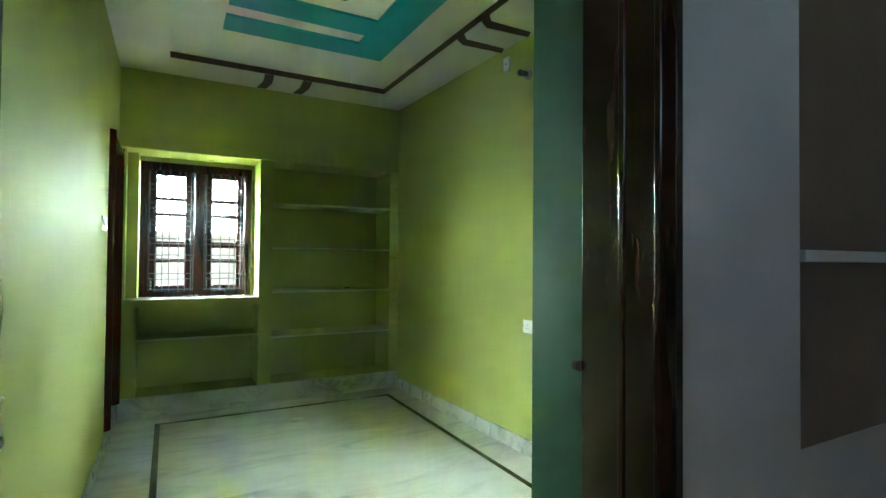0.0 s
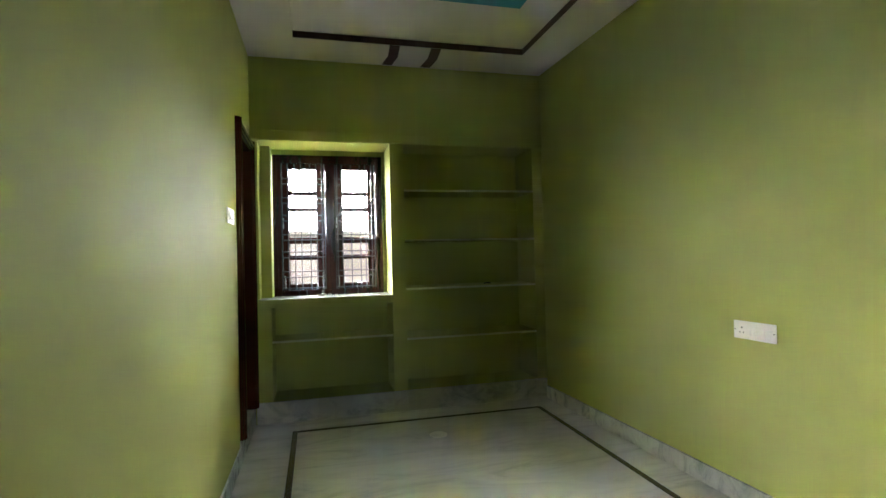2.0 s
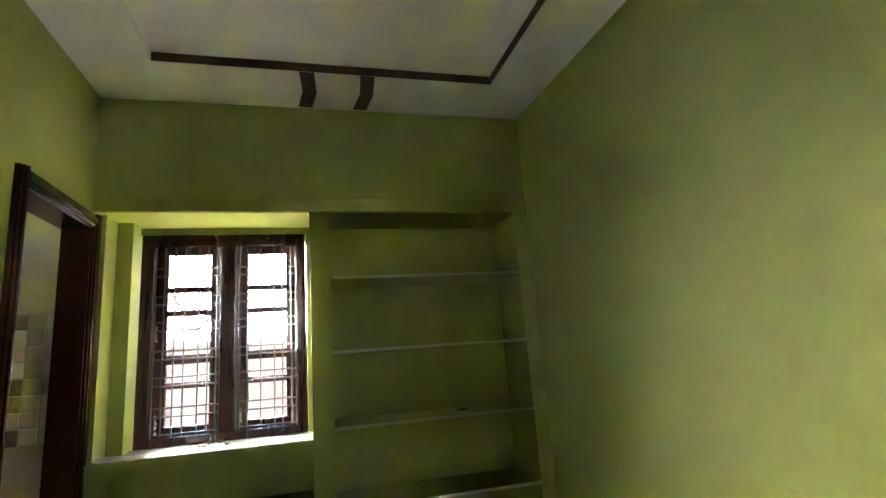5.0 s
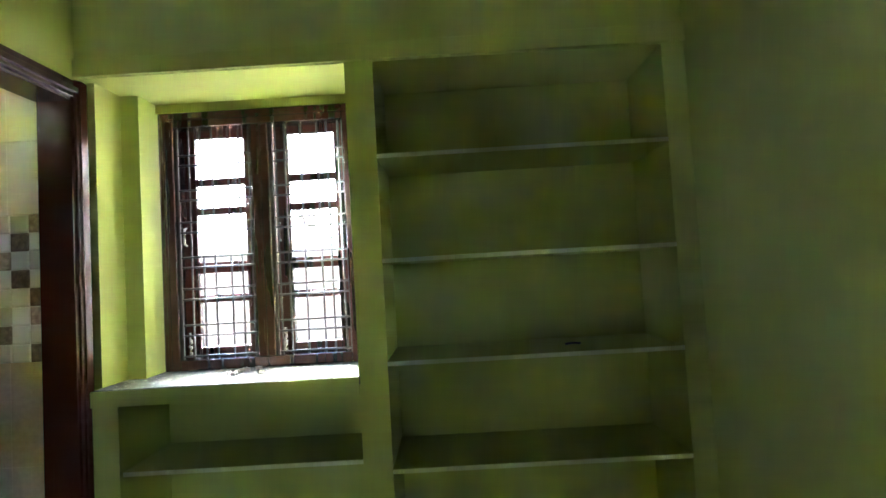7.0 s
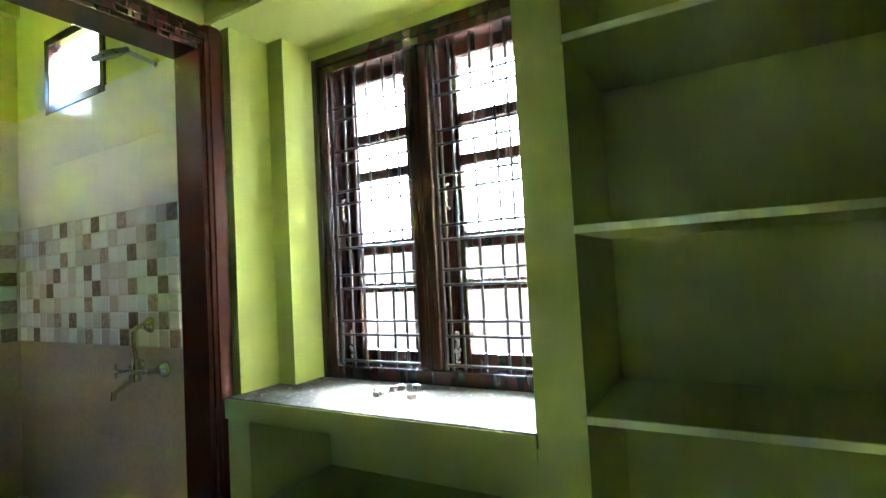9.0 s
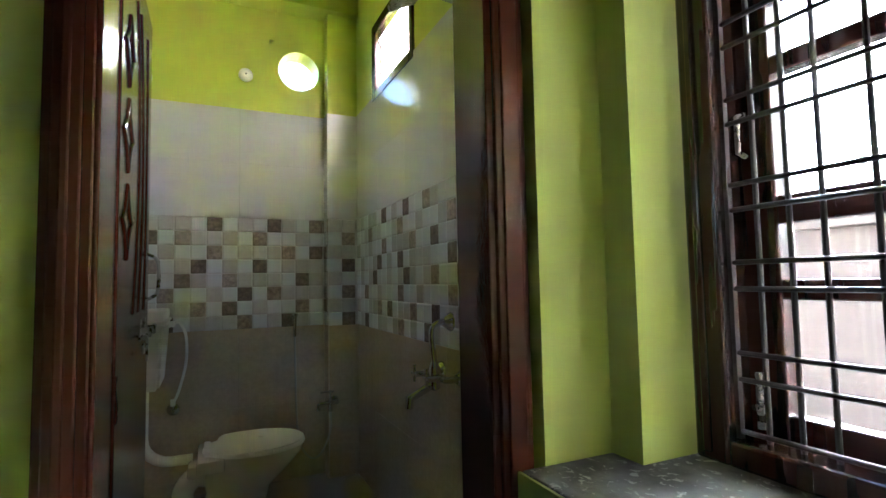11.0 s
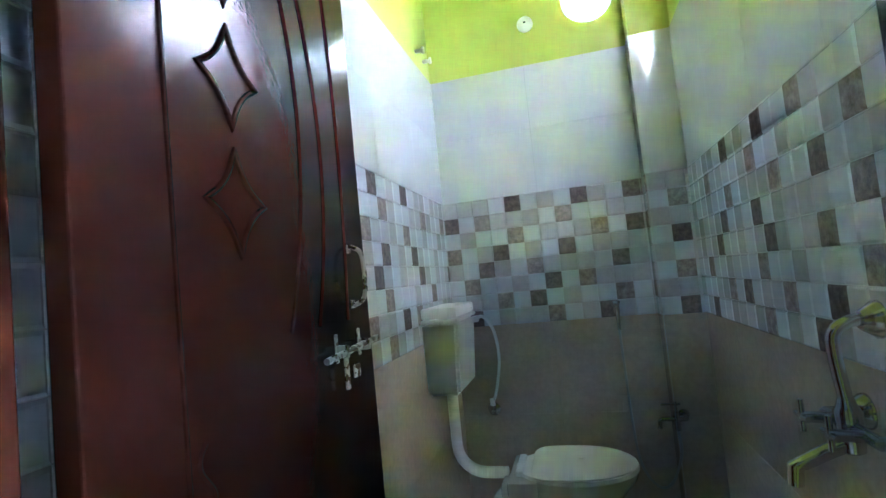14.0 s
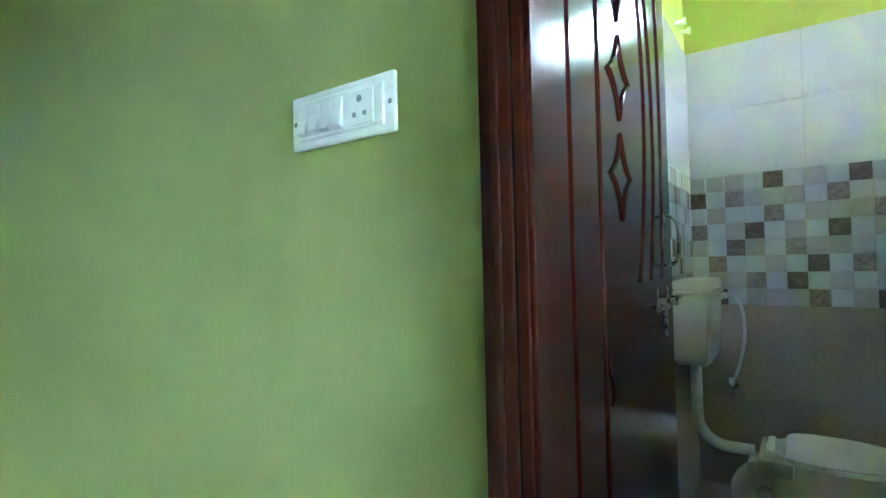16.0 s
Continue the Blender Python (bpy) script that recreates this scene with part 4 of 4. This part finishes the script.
# wall mixer with bend
TX, TZ = -0.85, 0.905
mx = thing("wall_mixer", "chrome wall mixer tap with bent upper pipe", "tap", at=(TX, BYR - 0.006, TZ))
FL = [(0.038, 0), (0.037, 0.008), (0.026, 0.022), (0.018, 0.034)]
for x, z in ((0.0, 0.0), (-0.20, 0.0), (-0.105, 0.20)):
    part("flange", lathe(bmesh.new(), FL, Matrix.Translation((x, 0, z)) @ pose(0, 0, 0, 90)), CHROME, mx, "", True)
part("inlet", tube(bmesh.new(), [(0, -0.02, 0), (0, -0.075, 0.0), (-0.20, -0.075, 0.0), (-0.20, -0.02, 0)], 0.013), CHROME, mx, "", True)
part("mixer_body", lathe(bmesh.new(), [(0.014, -0.05), (0.022, -0.045), (0.024, 0.03), (0.018, 0.04), (0.012, 0.06)], Matrix.Translation((-0.10, -0.078, 0))), CHROME, mx, "", True)
part("bend", tube(bmesh.new(), curve([(-0.10, -0.078, 0.05), (-0.102, -0.085, 0.14), (-0.104, -0.08, 0.18), (-0.105, -0.05, 0.20), (-0.105, -0.015, 0.20)], 4), 0.0125, 14), CHROME, mx, "", True)
part("spout", tube(bmesh.new(), [(-0.10, -0.085, -0.03), (-0.10, -0.12, -0.045), (-0.09, -0.165, -0.062), (-0.09, -0.182, -0.070), (-0.09, -0.186, -0.105)], [0.016, 0.015, 0.014, 0.015, 0.014]), CHROME, mx, "", True)
for x in (-0.04, -0.16):
    k = part("knob", tube(tube(tube(bmesh.new(), [(x, -0.075, 0), (x, -0.14, 0.005)], 0.011), [(x - 0.028, -0.135, 0.005), (x + 0.028, -0.135, 0.005)], 0.006), [(x, -0.135, -0.025), (x, -0.135, 0.04)], 0.006), CHROME, mx, "", True)

# shower head on a short arm
shw = thing("shower_head", "square dark chrome shower head on wall arm", "shower head", at=(-0.862, BYR, 2.335))
part("flange", lathe(bmesh.new(), [(0.028, 0), (0.026, 0.006), (0.012, 0.012)], pose(0, 0, 0, 90)), CHROME, shw, "", True)
part("arm", tube(bmesh.new(), [(0, -0.006, 0), (0, -0.12, 0.012), (0, -0.17, 0.0)], 0.010), CHROME, shw, "", True)
hd = part("rose", B((-0.06, -0.06, -0.02, 0.06, 0.06, 0.005), bev=0.006), STEEL, shw)
hd.matrix_basis = pose(0, -0.21, -0.02, 28, 0, 0)

alarm = thing("ceiling_rose", "white round lamp holder base on yellow-green wall", "lamp holder", at=(BXB, -0.322, 2.552))
part("base", lathe(bmesh.new(), [(0.042, 0), (0.041, 0.012), (0.030, 0.022), (0.018, 0.03)], pose(0, 0, 0, 0, 90, 0)), PLAST, alarm, "", True)
part("pin", lathe(bmesh.new(), [(0.006, 0.03), (0.005, 0.033)], pose(0, 0, 0, 0, 90, 0), 10), DARK, alarm)
for x in (-2.18, -2.31):
    pg = thing("pipe_plug", "small white plastic pipe plug on bathroom wall", "pipe plug", "pipe plugs", at=(x, BYL + 0.006, 2.41))
    part("plug", tube(bmesh.new(), [(0, 0, 0), (0, 0.045, 0)], 0.010, 10), PLAST, pg)
    part("cap", tube(bmesh.new(), [(0, 0.04, -0.016), (0, 0.04, 0.016)], 0.008, 8), PLAST, pg)

# white disc in place of a small round spot of sunlight
lid = thing("sun_spot_disc", "thin white disc standing in for a sun spot on marble floor", "lid", at=(1.252, -0.615, 0.0))
part("cap", lathe(bmesh.new(), [(0.060, 0.0005), (0.060, 0.004), (0.056, 0.006), (0.02, 0.006)], Matrix(), 28), PLAST, lid, "", True)

# crumbs of cut conduit on the sill and a scrap on a shelf
rnd = random.Random(5)
for k, (x, y) in enumerate(((0.475, 0.19), (0.49, 0.165), (0.505, 0.20), (0.515, 0.225), (0.515, 0.265), (0.57, 0.27), (0.53, 0.245), (0.62, 0.165), (0.51, 0.155))):
    c = thing("clip_scrap", "small pale metal clip lying on dusty sill", "clip", "clips on the sill", at=(x, y, 0.925))
    c.rotation_euler = (0, 0, rnd.uniform(0, 3))
    part("base", B((-0.012, -0.007, 0.0005, 0.012, 0.007, 0.003), bev=0.0006), CLIPM, c)
    part("side", B((-0.012, -0.007, 0.003, 0.012, -0.005, 0.014), (-0.012, 0.005, 0.003, 0.012, 0.007, 0.014)), CLIPM, c)
sc = thing("metal_scrap", "small dark metal scrap lying on green shelf", "scrap", at=(1.89, 0.13, 0.977))
part("strip", tube(bmesh.new(), [(-0.03, 0, 0.004), (0.0, 0.008, 0.006), (0.03, -0.004, 0.005)], 0.005, 8), IRON, sc)

# ---------------------------------------------------------------- bathroom tiles
def tile_mesh(name, w, h, t, bev, material):
    """A tile standing in the xz plane, its face towards -y, with cushioned edges."""
    bm = bmesh.new()
    a = [bm.verts.new((x, 0, z)) for x, z in ((0, 0), (w, 0), (w, h), (0, h))]
    b = [bm.verts.new((x, -t * 0.45, z)) for x, z in ((0, 0), (w, 0), (w, h), (0, h))]
    c = [bm.verts.new((x, -t, z)) for x, z in ((bev, bev), (w - bev, bev), (w - bev, h - bev), (bev, h - bev))]
    bm.faces.new(c)
    for q, s in ((a, b), (b, c)):
        for i in range(4):
            bm.faces.new((q[i], q[(i + 1) % 4], s[(i + 1) % 4], s[i]))
    return mesh_of(name, bm, material)


MP, MH = 0.084, 0.083
BZ0, BZ1, YZ = 1.002, 1.666, 2.335
M1 = {k: tile_mesh("mosaic", MP - 0.0025, MH - 0.0025, 0.007, 0.0055, m) for k, m in (("W", MOSW), ("G", MOSG), ("M", MOSM), ("D", MOSD))}
# the printed order of the band, top row first: white, grey, mottled, dark
BACK_BAND = ("GGGWDWGWDGWMM", "DWMGGGWMWWGWW", "WGWWMWGGGMWDG", "MWGDWGWDWGGGW", "GWDGWMGGGWDGW", "WMWWGWDWMGGGW", "WGGMWDWGWWMWG", "GDWGGGMWGDGWG")
SIDE_BAND = ("GGWGGWDWGWDWWMGWWGDWGWMGWW", "WWGMGGWWGMWWGWWGMWWGWDWGGW", "GWWGWWMWGGGMWWDGGGWWMWGGGM", "WGWWGDWGWDWGGGWWDWWGWDWGWW",
             "WGWGDWWGWGDGWGMWWDWGWWDWGW", "WWMWWGWWWMWWGWWWMWWWGWMWWW", "GWWGGMWDWGGMWWDGGMWWDWGGWM", "WGDWWGGWGMWGWDGWWGMWGWDWGW")
DUCT_BAND = ("GGG", "WMG", "GGG", "WDG", "GWG", "WMG", "GGG", "WDG")
DUCT_SIDE_BAND = ("GM", "WG", "MG", "GW", "WG", "GG", "MG", "WG")


def tiling(wall_name, label, start, direction, length, band):
    """Tiles on one upright wall: beige below, mosaic band, white above, on a grout bed."""
    ang = math.degrees(math.atan2(direction[1], direction[0]))
    base = thing(wall_name, label, "wall tiles", kind="structure")
    base.matrix_basis = pose(start[0], start[1], 0, 0, 0, ang)
    part("grout_bed", B((0, -0.002, BF, length, 0.0, YZ)), GROUT, base)

    def put(me, x, z):
        ob = new("tile", me)
        ob.parent = base
        ob.location = (x, -0.002, z)
    for row in range(8):
        x = 0.0
        for letter in band[7 - row]:
            left = length - x
            if left < 0.012:
                break
            if left > MP:
                put(M1[letter], x, BZ0 + MH * row)
            else:
                put(tile_mesh("mosaic", left - 0.002, MH - 0.0025, 0.007, min(0.0055, left * 0.3), M1[letter].materials[0]), x, BZ0 + MH * row)
            x += MP
    for z0, z1, material in ((BF, BZ0, BEIGET), (BZ1, YZ, WHITET)):
        rows = 2 if z1 - z0 > 0.6 else 1
        h = (z1 - z0) / rows
        nx = max(1, round(length / 0.45))
        w = length / nx
        me = tile_mesh("wall_tile", w - 0.0004, h - 0.0004, 0.005, 0.0004, material)
        for r in range(rows):
            for i in range(nx):
                put(me, i * w, z0 + r * h)
    return base


tiling("tiles_back", "beige, mosaic and white glazed tiles on back wall", (BXB, CY0), (0, -1), CY0 - BYL, BACK_BAND).matrix_basis = pose(BXB, BYL, 0, 0, 0, 90)
tiling("tiles_duct", "beige, mosaic and white glazed tiles on pipe duct", (CX0, CY0), (0, 1), BYR - CY0, DUCT_BAND)
tiling("tiles_duct_side", "beige, mosaic and white glazed tiles on duct side", (BXB + 0.009, CY0), (1, 0), CX0 - BXB - 0.001, DUCT_SIDE_BAND)
tiling("tiles_right", "beige, mosaic and white glazed tiles beside the shower", (CX0 + 0.009, BYR), (1, 0), -0.128 - CX0 - 0.009, SIDE_BAND)
tiling("tiles_left", "beige, mosaic and white glazed tiles beside the door", (-0.128, BYL), (-1, 0), -0.128 - BXB - 0.009, [r[::-1] + r[3:9] for r in SIDE_BAND])
